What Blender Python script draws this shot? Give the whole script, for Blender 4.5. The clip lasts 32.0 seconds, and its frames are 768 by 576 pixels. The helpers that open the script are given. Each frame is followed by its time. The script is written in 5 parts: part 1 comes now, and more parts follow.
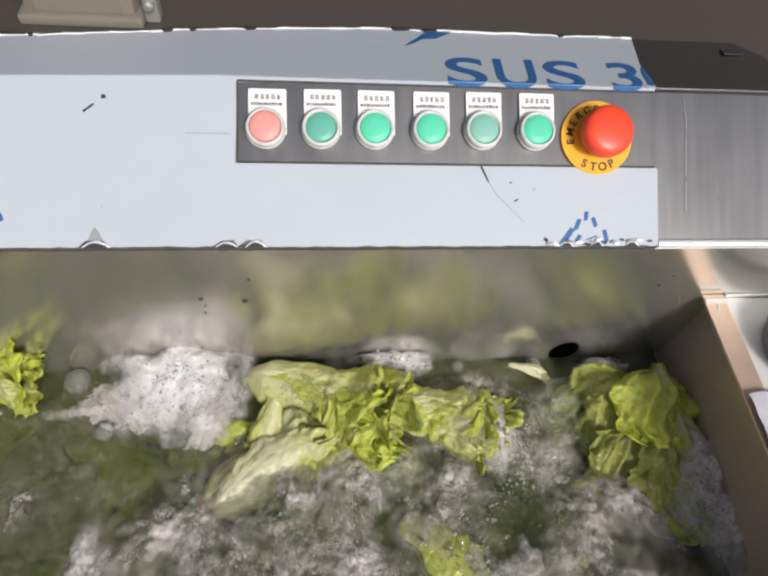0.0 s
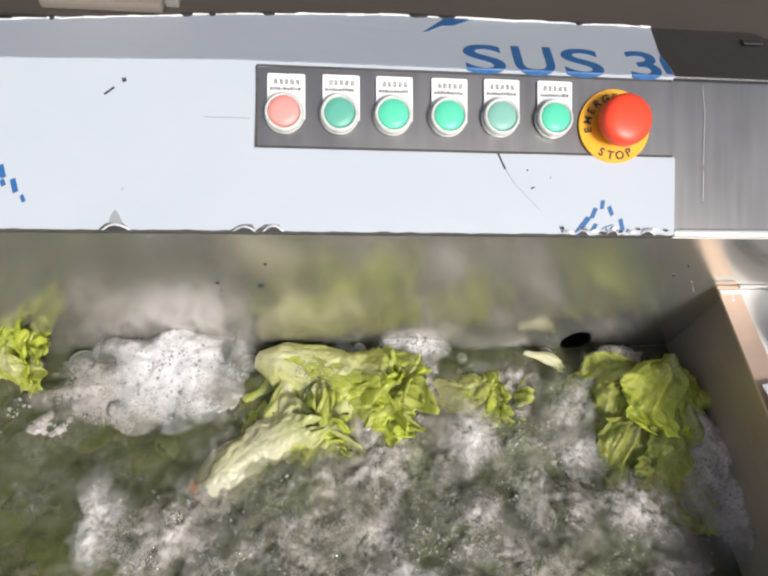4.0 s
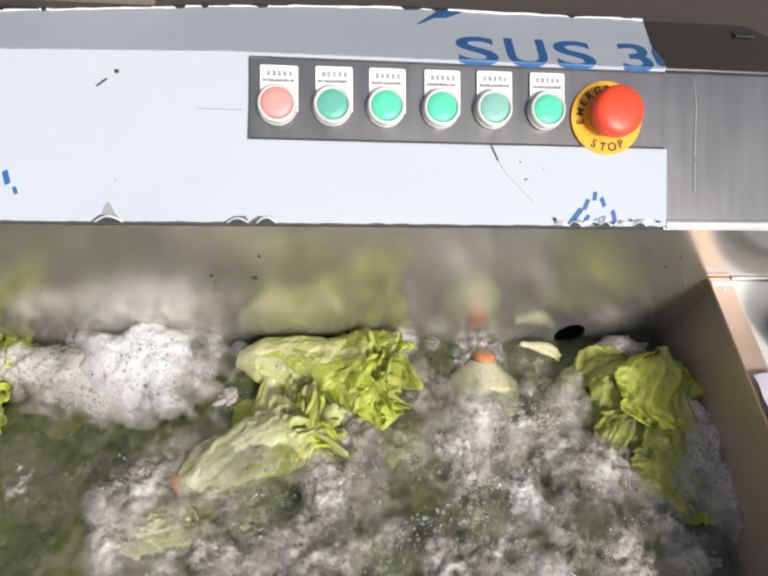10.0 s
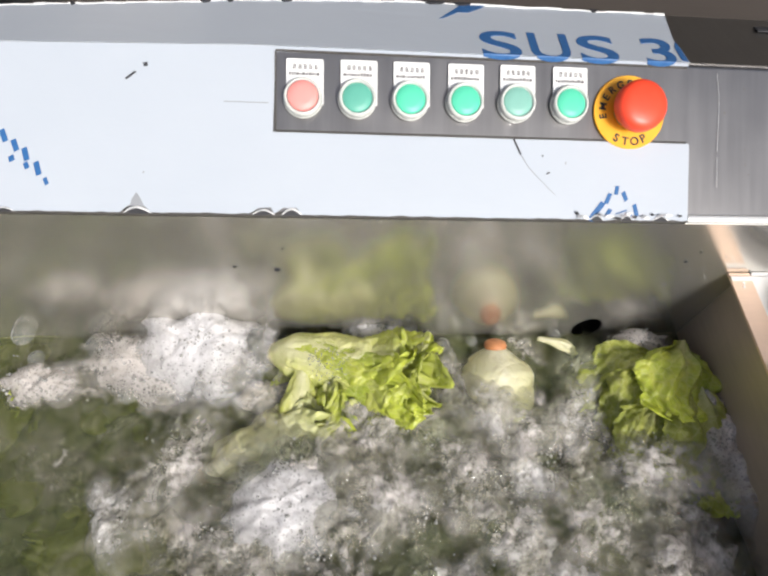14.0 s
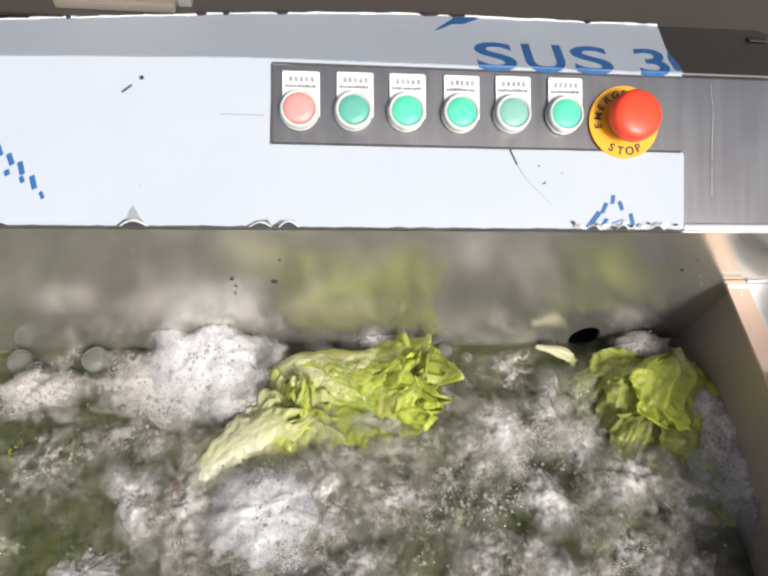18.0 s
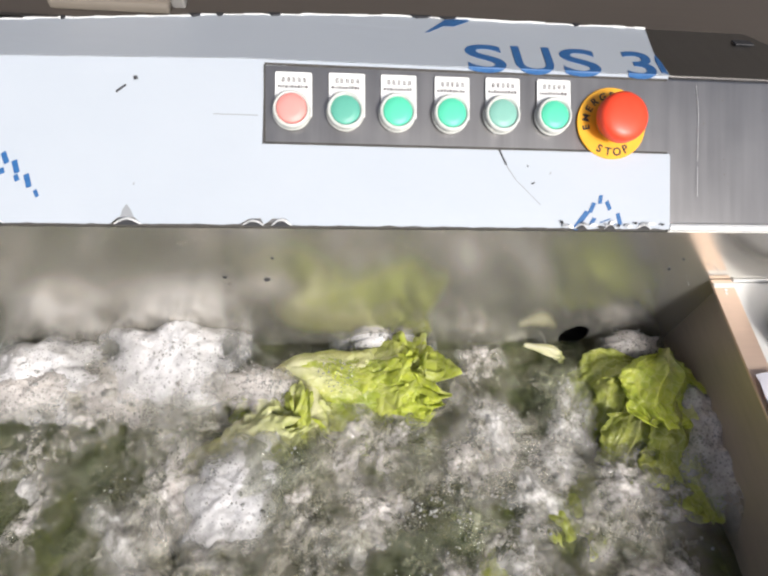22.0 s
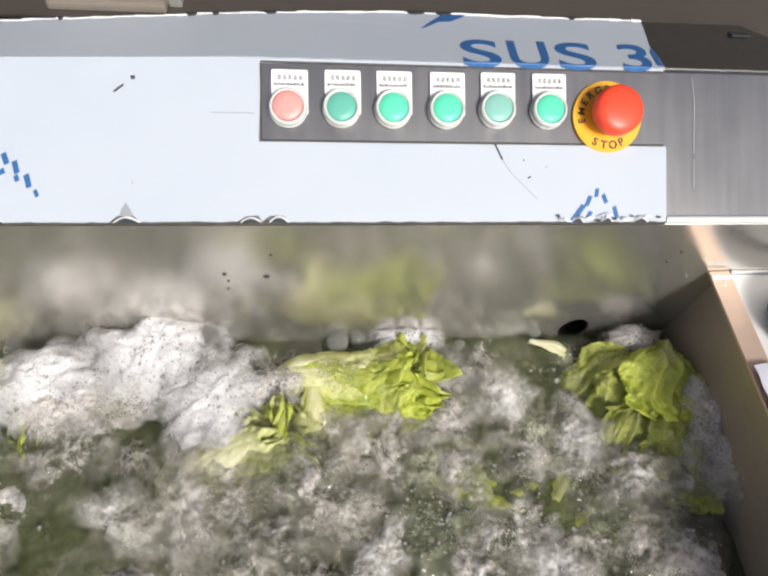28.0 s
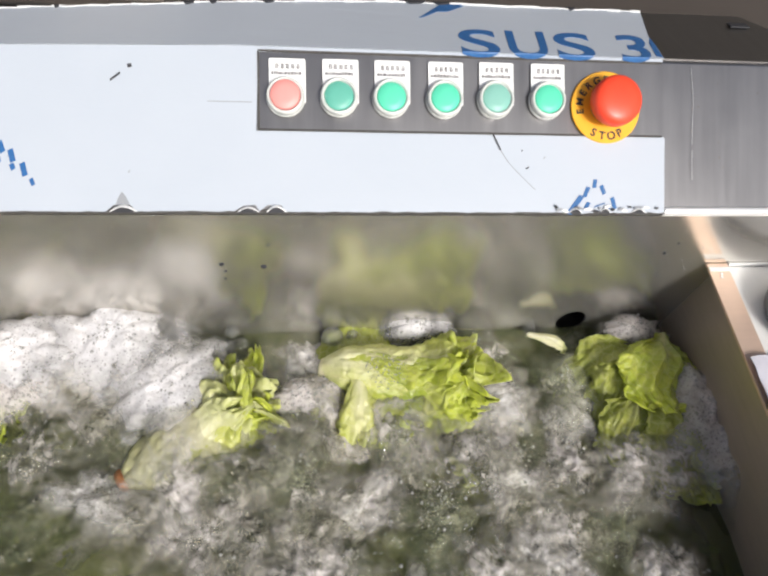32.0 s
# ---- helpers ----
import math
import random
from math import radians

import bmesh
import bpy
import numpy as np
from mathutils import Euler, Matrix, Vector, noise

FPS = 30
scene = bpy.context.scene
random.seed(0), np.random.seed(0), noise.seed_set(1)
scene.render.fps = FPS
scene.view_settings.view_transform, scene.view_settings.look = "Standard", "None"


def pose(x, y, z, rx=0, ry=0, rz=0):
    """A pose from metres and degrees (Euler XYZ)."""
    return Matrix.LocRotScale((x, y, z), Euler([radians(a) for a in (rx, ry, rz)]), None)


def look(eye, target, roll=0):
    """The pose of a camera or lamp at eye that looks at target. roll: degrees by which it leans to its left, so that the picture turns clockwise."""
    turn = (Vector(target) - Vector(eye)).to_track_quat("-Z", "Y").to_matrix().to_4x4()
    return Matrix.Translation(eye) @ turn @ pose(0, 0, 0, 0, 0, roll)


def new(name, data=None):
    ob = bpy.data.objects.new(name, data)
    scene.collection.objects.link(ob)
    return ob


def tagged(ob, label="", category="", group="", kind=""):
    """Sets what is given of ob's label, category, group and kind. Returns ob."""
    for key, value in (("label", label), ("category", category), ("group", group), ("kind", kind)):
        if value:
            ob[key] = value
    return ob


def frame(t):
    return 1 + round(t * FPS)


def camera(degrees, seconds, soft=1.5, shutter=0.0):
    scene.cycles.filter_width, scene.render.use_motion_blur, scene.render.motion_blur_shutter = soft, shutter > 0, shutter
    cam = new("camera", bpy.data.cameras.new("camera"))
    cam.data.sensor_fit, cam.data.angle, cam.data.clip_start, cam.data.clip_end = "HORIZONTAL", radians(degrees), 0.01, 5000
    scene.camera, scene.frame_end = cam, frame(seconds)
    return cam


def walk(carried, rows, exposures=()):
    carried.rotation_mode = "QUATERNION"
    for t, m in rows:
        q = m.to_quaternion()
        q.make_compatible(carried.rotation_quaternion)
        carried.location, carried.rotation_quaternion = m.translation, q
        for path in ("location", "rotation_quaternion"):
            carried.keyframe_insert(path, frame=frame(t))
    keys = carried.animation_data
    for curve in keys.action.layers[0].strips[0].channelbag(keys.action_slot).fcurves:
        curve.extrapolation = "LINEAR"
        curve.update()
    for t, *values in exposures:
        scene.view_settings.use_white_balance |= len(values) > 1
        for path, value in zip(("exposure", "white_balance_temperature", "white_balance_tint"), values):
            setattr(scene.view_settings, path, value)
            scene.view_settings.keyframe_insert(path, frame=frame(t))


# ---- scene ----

# the camera
cam = camera(66, 32.0, soft=2.4, shutter=0.5)
ROWS = [
    (0, -0.0548, -0.2728, 1.2255, 32.32, -5.32, -4.16),
    (0.5, -0.0551, -0.2750, 1.2251, 32.29, -5.30, -3.82),
    (1, -0.0574, -0.2754, 1.2244, 32.33, -5.29, -3.93),
    (1.5, -0.0546, -0.2739, 1.2264, 32.05, -5.11, -3.66),
    (2, -0.0570, -0.2754, 1.2235, 32.09, -5.23, -3.53),
    (2.5, -0.0580, -0.2756, 1.2236, 32.10, -5.18, -3.68),
    (3, -0.0601, -0.2783, 1.2224, 32.24, -5.14, -3.48),
    (3.5, -0.0617, -0.2780, 1.2237, 31.77, -5.13, -3.28),
    (5.5, -0.0623, -0.2863, 1.2264, 31.21, -5.17, -2.98),
    (6, -0.0648, -0.2904, 1.2276, 31.46, -5.26, -3.19),
    (6.5, -0.0673, -0.2903, 1.2287, 31.36, -5.35, -3.07),
    (7, -0.0675, -0.2910, 1.2273, 31.52, -5.34, -3.16),
    (7.5, -0.0660, -0.2882, 1.2284, 31.14, -5.37, -3.07),
    (8, -0.0644, -0.2881, 1.2260, 31.37, -5.34, -3.22),
    (8.5, -0.0617, -0.2874, 1.2232, 31.36, -5.24, -3.33),
    (9, -0.0600, -0.2847, 1.2217, 31.21, -5.29, -3.32),
    (9.5, -0.0579, -0.2841, 1.2231, 30.93, -5.18, -3.31),
    (10, -0.0603, -0.2836, 1.2231, 31.32, -5.40, -3.50),
    (10.5, -0.0610, -0.2822, 1.2238, 31.83, -5.59, -3.61),
    (11, -0.0607, -0.2816, 1.2237, 31.78, -5.54, -3.53),
    (11.5, -0.0626, -0.2824, 1.2235, 31.62, -5.41, -3.51),
    (12, -0.0622, -0.2843, 1.2242, 31.32, -5.22, -3.51),
    (12.5, -0.0658, -0.2862, 1.2253, 31.26, -5.16, -3.33),
    (13, -0.0713, -0.2883, 1.2250, 31.12, -5.14, -3.16),
    (13.5, -0.0726, -0.2885, 1.2258, 31.05, -4.97, -3.01),
    (14, -0.0735, -0.2885, 1.2246, 30.89, -5.04, -2.80),
    (14.5, -0.0715, -0.2897, 1.2242, 30.80, -4.80, -2.83),
    (16.5, -0.0678, -0.2873, 1.2259, 31.11, -4.37, -3.17),
    (17, -0.0713, -0.2866, 1.2256, 31.45, -4.77, -3.27),
    (17.5, -0.0721, -0.2854, 1.2268, 31.33, -4.84, -3.12),
    (18, -0.0752, -0.2860, 1.2249, 31.75, -5.14, -3.46),
    (18.5, -0.0760, -0.2865, 1.2251, 31.85, -5.23, -3.60),
    (19, -0.0745, -0.2868, 1.2287, 31.85, -5.10, -3.78),
    (19.5, -0.0734, -0.2887, 1.2280, 31.91, -5.21, -3.88),
    (20, -0.0746, -0.2895, 1.2282, 31.96, -5.40, -3.79),
    (20.5, -0.0731, -0.2893, 1.2277, 31.96, -5.41, -3.89),
    (21, -0.0735, -0.2902, 1.2280, 31.88, -5.49, -3.81),
    (21.5, -0.0727, -0.2895, 1.2299, 31.80, -5.55, -3.80),
    (22, -0.0731, -0.2917, 1.2295, 31.87, -5.63, -3.66),
    (22.5, -0.0738, -0.2914, 1.2307, 31.86, -5.58, -3.85),
    (23, -0.0747, -0.2934, 1.2294, 32.30, -5.64, -3.92),
    (23.5, -0.0727, -0.2929, 1.2313, 32.32, -5.43, -4.05),
    (24, -0.0723, -0.2919, 1.2332, 32.26, -5.35, -3.79),
    (24.5, -0.0749, -0.2939, 1.2323, 32.52, -5.45, -3.77),
    (25, -0.0723, -0.2948, 1.2332, 32.24, -5.18, -3.56),
    (25.5, -0.0707, -0.2959, 1.2327, 31.83, -5.14, -3.68),
    (27.5, -0.0711, -0.2941, 1.2330, 31.76, -4.96, -3.81),
    (28, -0.0683, -0.2946, 1.2324, 31.55, -4.95, -3.98),
    (28.5, -0.0692, -0.2962, 1.2318, 31.56, -5.09, -4.13),
    (29, -0.0666, -0.2965, 1.2326, 31.45, -5.02, -4.21),
    (29.5, -0.0668, -0.2964, 1.2312, 31.40, -5.04, -4.42),
    (30, -0.0665, -0.2971, 1.2316, 31.24, -4.99, -4.56),
    (30.5, -0.0669, -0.2978, 1.2314, 31.31, -5.03, -4.55),
    (31, -0.0678, -0.2973, 1.2303, 31.23, -5.16, -4.21),
    (31.5, -0.0685, -0.2966, 1.2305, 31.14, -5.26, -3.98),
    (32, -0.0676, -0.2976, 1.2301, 31.05, -5.18, -3.93),
]

walk(cam, [(t, pose(x, y, z, rx, ry, rz)) for t, x, y, z, rx, ry, rz in ROWS], [(t, e, 6350, 8) for t, e in ((0, -0.04), (3, 0.12), (6, 0.22), (13, 0.27), (19, 0.31), (25, 0.30), (32, 0.25))])

# ---- light ----
SUN_EL, SUN_AZ = radians(38), radians(159)
world = bpy.data.worlds.new("sky")
scene.world = world
world.use_nodes = True
wn = world.node_tree
sky = wn.nodes.new("ShaderNodeTexSky")
sky.sky_type, sky.sun_disc = "NISHITA", False
sky.sun_elevation, sky.sun_rotation = SUN_EL, SUN_AZ
sky.air_density, sky.dust_density, sky.ozone_density = 0.8, 4.0, 0.5
wn.links.new(sky.outputs[0], wn.nodes["Background"].inputs[0])
wn.nodes["Background"].inputs[1].default_value = 0.085
sun = new("sun", bpy.data.lights.new("sun", "SUN"))
sun.data.energy, sun.data.angle, sun.data.color = 3.1, radians(16), (1.0, 0.97, 0.93)
sun_way = Vector((math.sin(SUN_AZ) * math.cos(SUN_EL), math.cos(SUN_AZ) * math.cos(SUN_EL), math.sin(SUN_EL)))
sun.matrix_world = look(sun_way * 20, (0, 0, 0))


# ---- materials ----
def mat(name, color, rough=0.5, metal=0.0, spec=0.5):
    m = bpy.data.materials.new(name)
    m.use_nodes = True
    b = m.node_tree.nodes["Principled BSDF"]
    b.inputs["Base Color"].default_value = (*color, 1)
    b.inputs["Roughness"].default_value = rough
    b.inputs["Metallic"].default_value = metal
    b.inputs["Specular IOR Level"].default_value = spec
    return m


def node(m, kind, **sets):
    n = m.node_tree.nodes.new("ShaderNode" + kind)
    for key, value in sets.items():
        n.inputs[key].default_value = value
    return n


def link(m, a, b):
    m.node_tree.links.new(a, b)


def shader(m):
    return m.node_tree.nodes["Principled BSDF"]


def coords(m, stretch=(1, 1, 1), uv=False):
    t = node(m, "TexCoord")
    p = node(m, "Mapping")
    p.inputs["Scale"].default_value = stretch
    link(m, t.outputs["UV" if uv else "Object"], p.inputs["Vector"])
    return p.outputs[0]


def noise_tex(m, vec, scale, detail=4, rough=0.55, distort=0.0):
    n = node(m, "TexNoise", Scale=scale, Detail=detail, Roughness=rough, Distortion=distort)
    link(m, vec, n.inputs["Vector"])
    return n.outputs["Fac"]


def ramp(m, fac, stops):
    r = node(m, "ValToRGB")
    e = r.color_ramp.elements
    while len(e) < len(stops):
        e.new(0.5)
    for el, (p, c) in zip(e, stops):
        el.position = p
        el.color = (*c, 1) if len(c) == 3 else c
    link(m, fac, r.inputs[0])
    return r.outputs[0]


def blend(m, fac, a, b, kind="MIX"):
    n = node(m, "Mix")
    n.data_type, n.blend_type = "RGBA", kind
    for sock, v in ((n.inputs[0], fac), (n.inputs[6], a), (n.inputs[7], b)):
        if isinstance(v, (int, float)):
            sock.default_value = v
        elif isinstance(v, tuple):
            sock.default_value = (*v, 1)
        else:
            link(m, v, sock)
    return n.outputs[2]


def relief(m, height, strength=0.3, dist=0.002):
    b = node(m, "Bump", Strength=strength, Distance=dist)
    link(m, height, b.inputs["Height"])
    link(m, b.outputs[0], shader(m).inputs["Normal"])


def to_rough(m, fac, lo, hi):
    r = node(m, "MapRange")
    r.inputs["To Min"].default_value, r.inputs["To Max"].default_value = lo, hi
    link(m, fac, r.inputs["Value"])
    link(m, r.outputs[0], shader(m).inputs["Roughness"])


def steel(name, color, lo, hi, brush=(4, 180, 180), stain=18.0, dirt=0.25, metal=1.0, depth=0.06):
    """Brushed sheet steel: fine grain along one way, smears and water marks across it."""
    m = mat(name, color, 0.4, metal)
    grain = noise_tex(m, coords(m, brush), 3.0, 3)
    smear = noise_tex(m, coords(m), stain, 5, 0.6, 0.6)
    dark = tuple(c * (1 - dirt) for c in color)
    link(m, blend(m, blend(m, smear, grain, smear), dark, color), shader(m).inputs["Base Color"])
    to_rough(m, blend(m, 0.5, grain, smear), lo, hi)
    relief(m, grain, depth, 0.001)
    return m


FACE_STEEL = steel("brushed_steel", (0.395, 0.386, 0.388), 0.26, 0.42, (46, 3, 3), 11, 0.45, 1.0, 0.02)
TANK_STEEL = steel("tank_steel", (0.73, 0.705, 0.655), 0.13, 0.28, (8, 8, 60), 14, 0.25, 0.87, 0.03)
# Tank steel again, browner and darker: the side wall's shade is in the base colour.
SHADED_WALL_STEEL = steel("side_wall_steel_shaded", (0.58, 0.48, 0.385), 0.28, 0.44, (8, 8, 60), 14, 0.35, 0.50, 0.03)
SIDE_STEEL = steel("platform_steel", (0.82, 0.80, 0.78), 0.50, 0.65, (120, 6, 6), 16, 0.15, 0.15)
REAR_STEEL = steel("rear_steel", (0.145, 0.123, 0.108), 0.4, 0.6, (4, 90, 90), 6, 0.35, 0.4)
# The flange's warm reflection is put into its base colour as a tint.
RIM_STEEL = steel("rim_warm_reflection", (0.86, 0.64, 0.50), 0.40, 0.55, (6, 140, 140), 30, 0.2, 0.62)
BRIGHT_STEEL = steel("bright_edge", (0.86, 0.85, 0.84), 0.25, 0.4, (4, 120, 120), 30, 0.12, 0.45)

FILM = mat("protective_film", (0.48, 0.52, 0.58), 0.36, 0, 0.5)
film_v = coords(FILM)
link(FILM, blend(FILM, noise_tex(FILM, film_v, 9, 4), (0.455, 0.495, 0.555), (0.51, 0.545, 0.60)), shader(FILM).inputs["Base Color"])
relief(FILM, noise_tex(FILM, coords(FILM, (3, 9, 9)), 7, 3), 0.10, 0.004)
INK = mat("blue_ink", (0.02, 0.13, 0.52), 0.4)
link(INK, blend(INK, noise_tex(INK, coords(INK), 260, 3), (0.014, 0.075, 0.24), (0.045, 0.17, 0.40)), shader(INK).inputs["Base Color"])
BLACK_INK = mat("scuff_black", (0.03, 0.03, 0.035), 0.6)
GREY_INK = mat("scratch_grey", (0.30, 0.31, 0.33), 0.5)
# Mottled near-black that stands in for the shade at the film edges.
EDGE_SHADE = mat("edge_shade", (0.055, 0.05, 0.045), 0.7)
link(EDGE_SHADE, blend(EDGE_SHADE, noise_tex(EDGE_SHADE, coords(EDGE_SHADE), 120, 4), (0.02, 0.018, 0.016), (0.12, 0.11, 0.10)), shader(EDGE_SHADE).inputs["Base Color"])
LABEL = mat("label_white", (0.85, 0.84, 0.83), 0.35)
PRINT = mat("label_print", (0.16, 0.15, 0.15), 0.5)
BEZEL = mat("bezel_plastic", (0.72, 0.72, 0.68), 0.22)
link(BEZEL, blend(BEZEL, noise_tex(BEZEL, coords(BEZEL), 150, 3), (0.52, 0.53, 0.50), (0.70, 0.71, 0.68)), shader(BEZEL).inputs["Base Color"])
COLLAR = mat("collar_grey", (0.35, 0.34, 0.33), 0.4, 0.3)


def lens_mat(name, color, glow):
    """A translucent button lens; glow adds emission to brighten it, on the unlit lens too."""
    m = mat(name, color, 0.42)
    c = blend(m, noise_tex(m, coords(m), 90, 2), tuple(x * 0.85 for x in color), color)
    link(m, c, shader(m).inputs["Base Color"])
    shader(m).inputs["Emission Color"].default_value = (*color, 1)
    shader(m).inputs["Emission Strength"].default_value = glow
    return m


RED_LENS = lens_mat("red_lens", (0.88, 0.32, 0.29), 0.12)
GREEN_LIT = lens_mat("green_lens_lit", (0.11, 0.62, 0.40), 0.10)
GREEN_MID = lens_mat("green_lens_mid", (0.13, 0.44, 0.34), 0.05)
GREEN_DIM = lens_mat("green_lens_dim", (0.24, 0.50, 0.42), 0.05)
STOP_RED = mat("stop_red", (0.92, 0.08, 0.03), 0.38)
link(STOP_RED, blend(STOP_RED, noise_tex(STOP_RED, coords(STOP_RED), 60, 3), (0.88, 0.055, 0.022), (0.95, 0.095, 0.04)), shader(STOP_RED).inputs["Base Color"])
STOP_YELLOW = mat("stop_yellow", (0.90, 0.46, 0.02), 0.45)
link(STOP_YELLOW, blend(STOP_YELLOW, noise_tex(STOP_YELLOW, coords(STOP_YELLOW), 70, 3), (0.80, 0.36, 0.015), (0.92, 0.50, 0.04)), shader(STOP_YELLOW).inputs["Base Color"])
# Near-black, dull colour stands in for the shade inside the overflow opening.
DARK_HOLE = mat("pipe_inner_shade", (0.010, 0.010, 0.010), 0.8, 0, 0.05)
BEIGE = mat("beige_plastic", (0.42, 0.36, 0.30), 0.5)
link(BEIGE, blend(BEIGE, noise_tex(BEIGE, coords(BEIGE), 12, 4), (0.20, 0.172, 0.144), (0.27, 0.235, 0.197)), shader(BEIGE).inputs["Base Color"])
PLASTIC_BAG = mat("lavender_sheet", (0.62, 0.60, 0.66), 0.35)
relief(PLASTIC_BAG, noise_tex(PLASTIC_BAG, coords(PLASTIC_BAG), 30, 4), 0.5, 0.006)
RUBBER = mat("grey_rubber", (0.16, 0.155, 0.16), 0.55)
CONCRETE = mat("concrete", (0.30, 0.29, 0.27), 0.85)
cv = coords(CONCRETE)
link(CONCRETE, blend(CONCRETE, noise_tex(CONCRETE, cv, 1.2, 6), (0.20, 0.19, 0.175), (0.36, 0.34, 0.31)), shader(CONCRETE).inputs["Base Color"])
relief(CONCRETE, noise_tex(CONCRETE, cv, 40, 5), 0.4, 0.004)
PLASTER = mat("brown_plaster", (0.12, 0.10, 0.085), 0.85)
pv = coords(PLASTER)
link(PLASTER, blend(PLASTER, noise_tex(PLASTER, pv, 1.6, 6), (0.035, 0.03, 0.026), (0.07, 0.06, 0.052)), shader(PLASTER).inputs["Base Color"])
relief(PLASTER, noise_tex(PLASTER, pv, 25, 5), 0.4, 0.006)


def see_through(m, fac):
    """Lets part of the light straight through the surface."""
    out = m.node_tree.nodes["Material Output"]
    mix, clear = node(m, "MixShader"), node(m, "BsdfTransparent")
    clear.inputs[0].default_value = (0.95, 0.95, 0.92, 1)
    if isinstance(fac, float):
        mix.inputs[0].default_value = fac
    else:
        link(m, fac, mix.inputs[0])
    link(m, clear.outputs[0], mix.inputs[1])
    link(m, shader(m).outputs[0], mix.inputs[2])
    link(m, mix.outputs[0], out.inputs["Surface"])


def water_mat(name, deep, pale, lo, hi, opaque_lo, opaque_hi, scale):
    """Water full of air: cloudy at two sizes, wet and pitted with bubbles."""
    m = mat(name, pale, 0.07, 0, 0.6)
    v = coords(m)
    rnd = node(m, "ObjectInfo")
    shift = node(m, "VectorMath")
    shift.operation = "ADD"
    link(m, v, shift.inputs[0])
    link(m, rnd.outputs["Random"], shift.inputs[1])
    v = shift.outputs[0]
    cloud = noise_tex(m, v, scale, 5, 0.62, 0.9)
    fine = noise_tex(m, v, scale * 6, 4, 0.6)
    both = blend(m, 0.18, blend(m, 0.42, cloud, fine), noise_tex(m, v, scale * 20, 4, 0.7))
    tone = ramp(m, both, [(lo, deep), ((lo + hi) / 2, tuple((a + b) / 2 for a, b in zip(deep, pale))), (hi, pale)])
    link(m, tone, shader(m).inputs["Base Color"])
    cells = node(m, "TexVoronoi", Scale=scale * 14)
    link(m, v, cells.inputs["Vector"])
    relief(m, blend(m, 0.20, fine, cells.outputs["Distance"]), 0.85, 0.005)
    veil = node(m, "MapRange")
    veil.inputs["From Min"].default_value, veil.inputs["From Max"].default_value = lo, hi
    veil.inputs["To Min"].default_value, veil.inputs["To Max"].default_value = opaque_lo, opaque_hi
    link(m, both, veil.inputs["Value"])
    at = node(m, "TexCoord")
    cut = node(m, "SeparateXYZ")
    link(m, at.outputs["UV"], cut.inputs[0])
    worn = node(m, "Math")
    worn.operation = "MULTIPLY_ADD"
    worn.inputs[1].default_value, worn.inputs[2].default_value = 0.9, -0.45
    link(m, both, worn.inputs[0])
    far = node(m, "Math")
    far.operation = "ADD"
    link(m, worn.outputs[0], far.inputs[0])
    link(m, cut.outputs[0], far.inputs[1])
    fade = ramp(m, far.outputs[0], [(0.22, (1, 1, 1)), (0.60, (0.45, 0.45, 0.45)), (0.95, (0, 0, 0))])
    cover = node(m, "Math")
    cover.operation = "MULTIPLY"
    link(m, veil.outputs[0], cover.inputs[0])
    link(m, fade, cover.inputs[1])
    see_through(m, cover.outputs[0])
    return m


DEEP_WATER = mat("deep_water", (0.10, 0.10, 0.075), 0.15, 0, 0.5)
dv = coords(DEEP_WATER)
link(DEEP_WATER, ramp(DEEP_WATER, blend(DEEP_WATER, 0.35, noise_tex(DEEP_WATER, dv, 12, 5, 0.62, 0.8), noise_tex(DEEP_WATER, dv, 70, 5, 0.65, 0.5)), [(0.36, (0.035, 0.044, 0.014)), (0.48, (0.085, 0.095, 0.036)), (0.58, (0.16, 0.155, 0.105)), (0.70, (0.36, 0.34, 0.30))]), shader(DEEP_WATER).inputs["Base Color"])
relief(DEEP_WATER, noise_tex(DEEP_WATER, dv, 45, 5), 0.8, 0.008)
see_through(DEEP_WATER, 0.66)
WATER = water_mat("bubbling_water", (0.118, 0.122, 0.058), (0.65, 0.60, 0.575), 0.40, 0.59, 0.22, 0.90, 15)
MURK = water_mat("murky_swell", (0.050, 0.066, 0.022), (0.36, 0.36, 0.25), 0.38, 0.62, 0.30, 0.80, 13)
SPLASH = water_mat("white_splash", (0.30, 0.28, 0.235), (0.80, 0.765, 0.745), 0.40, 0.60, 0.40, 0.95, 16)


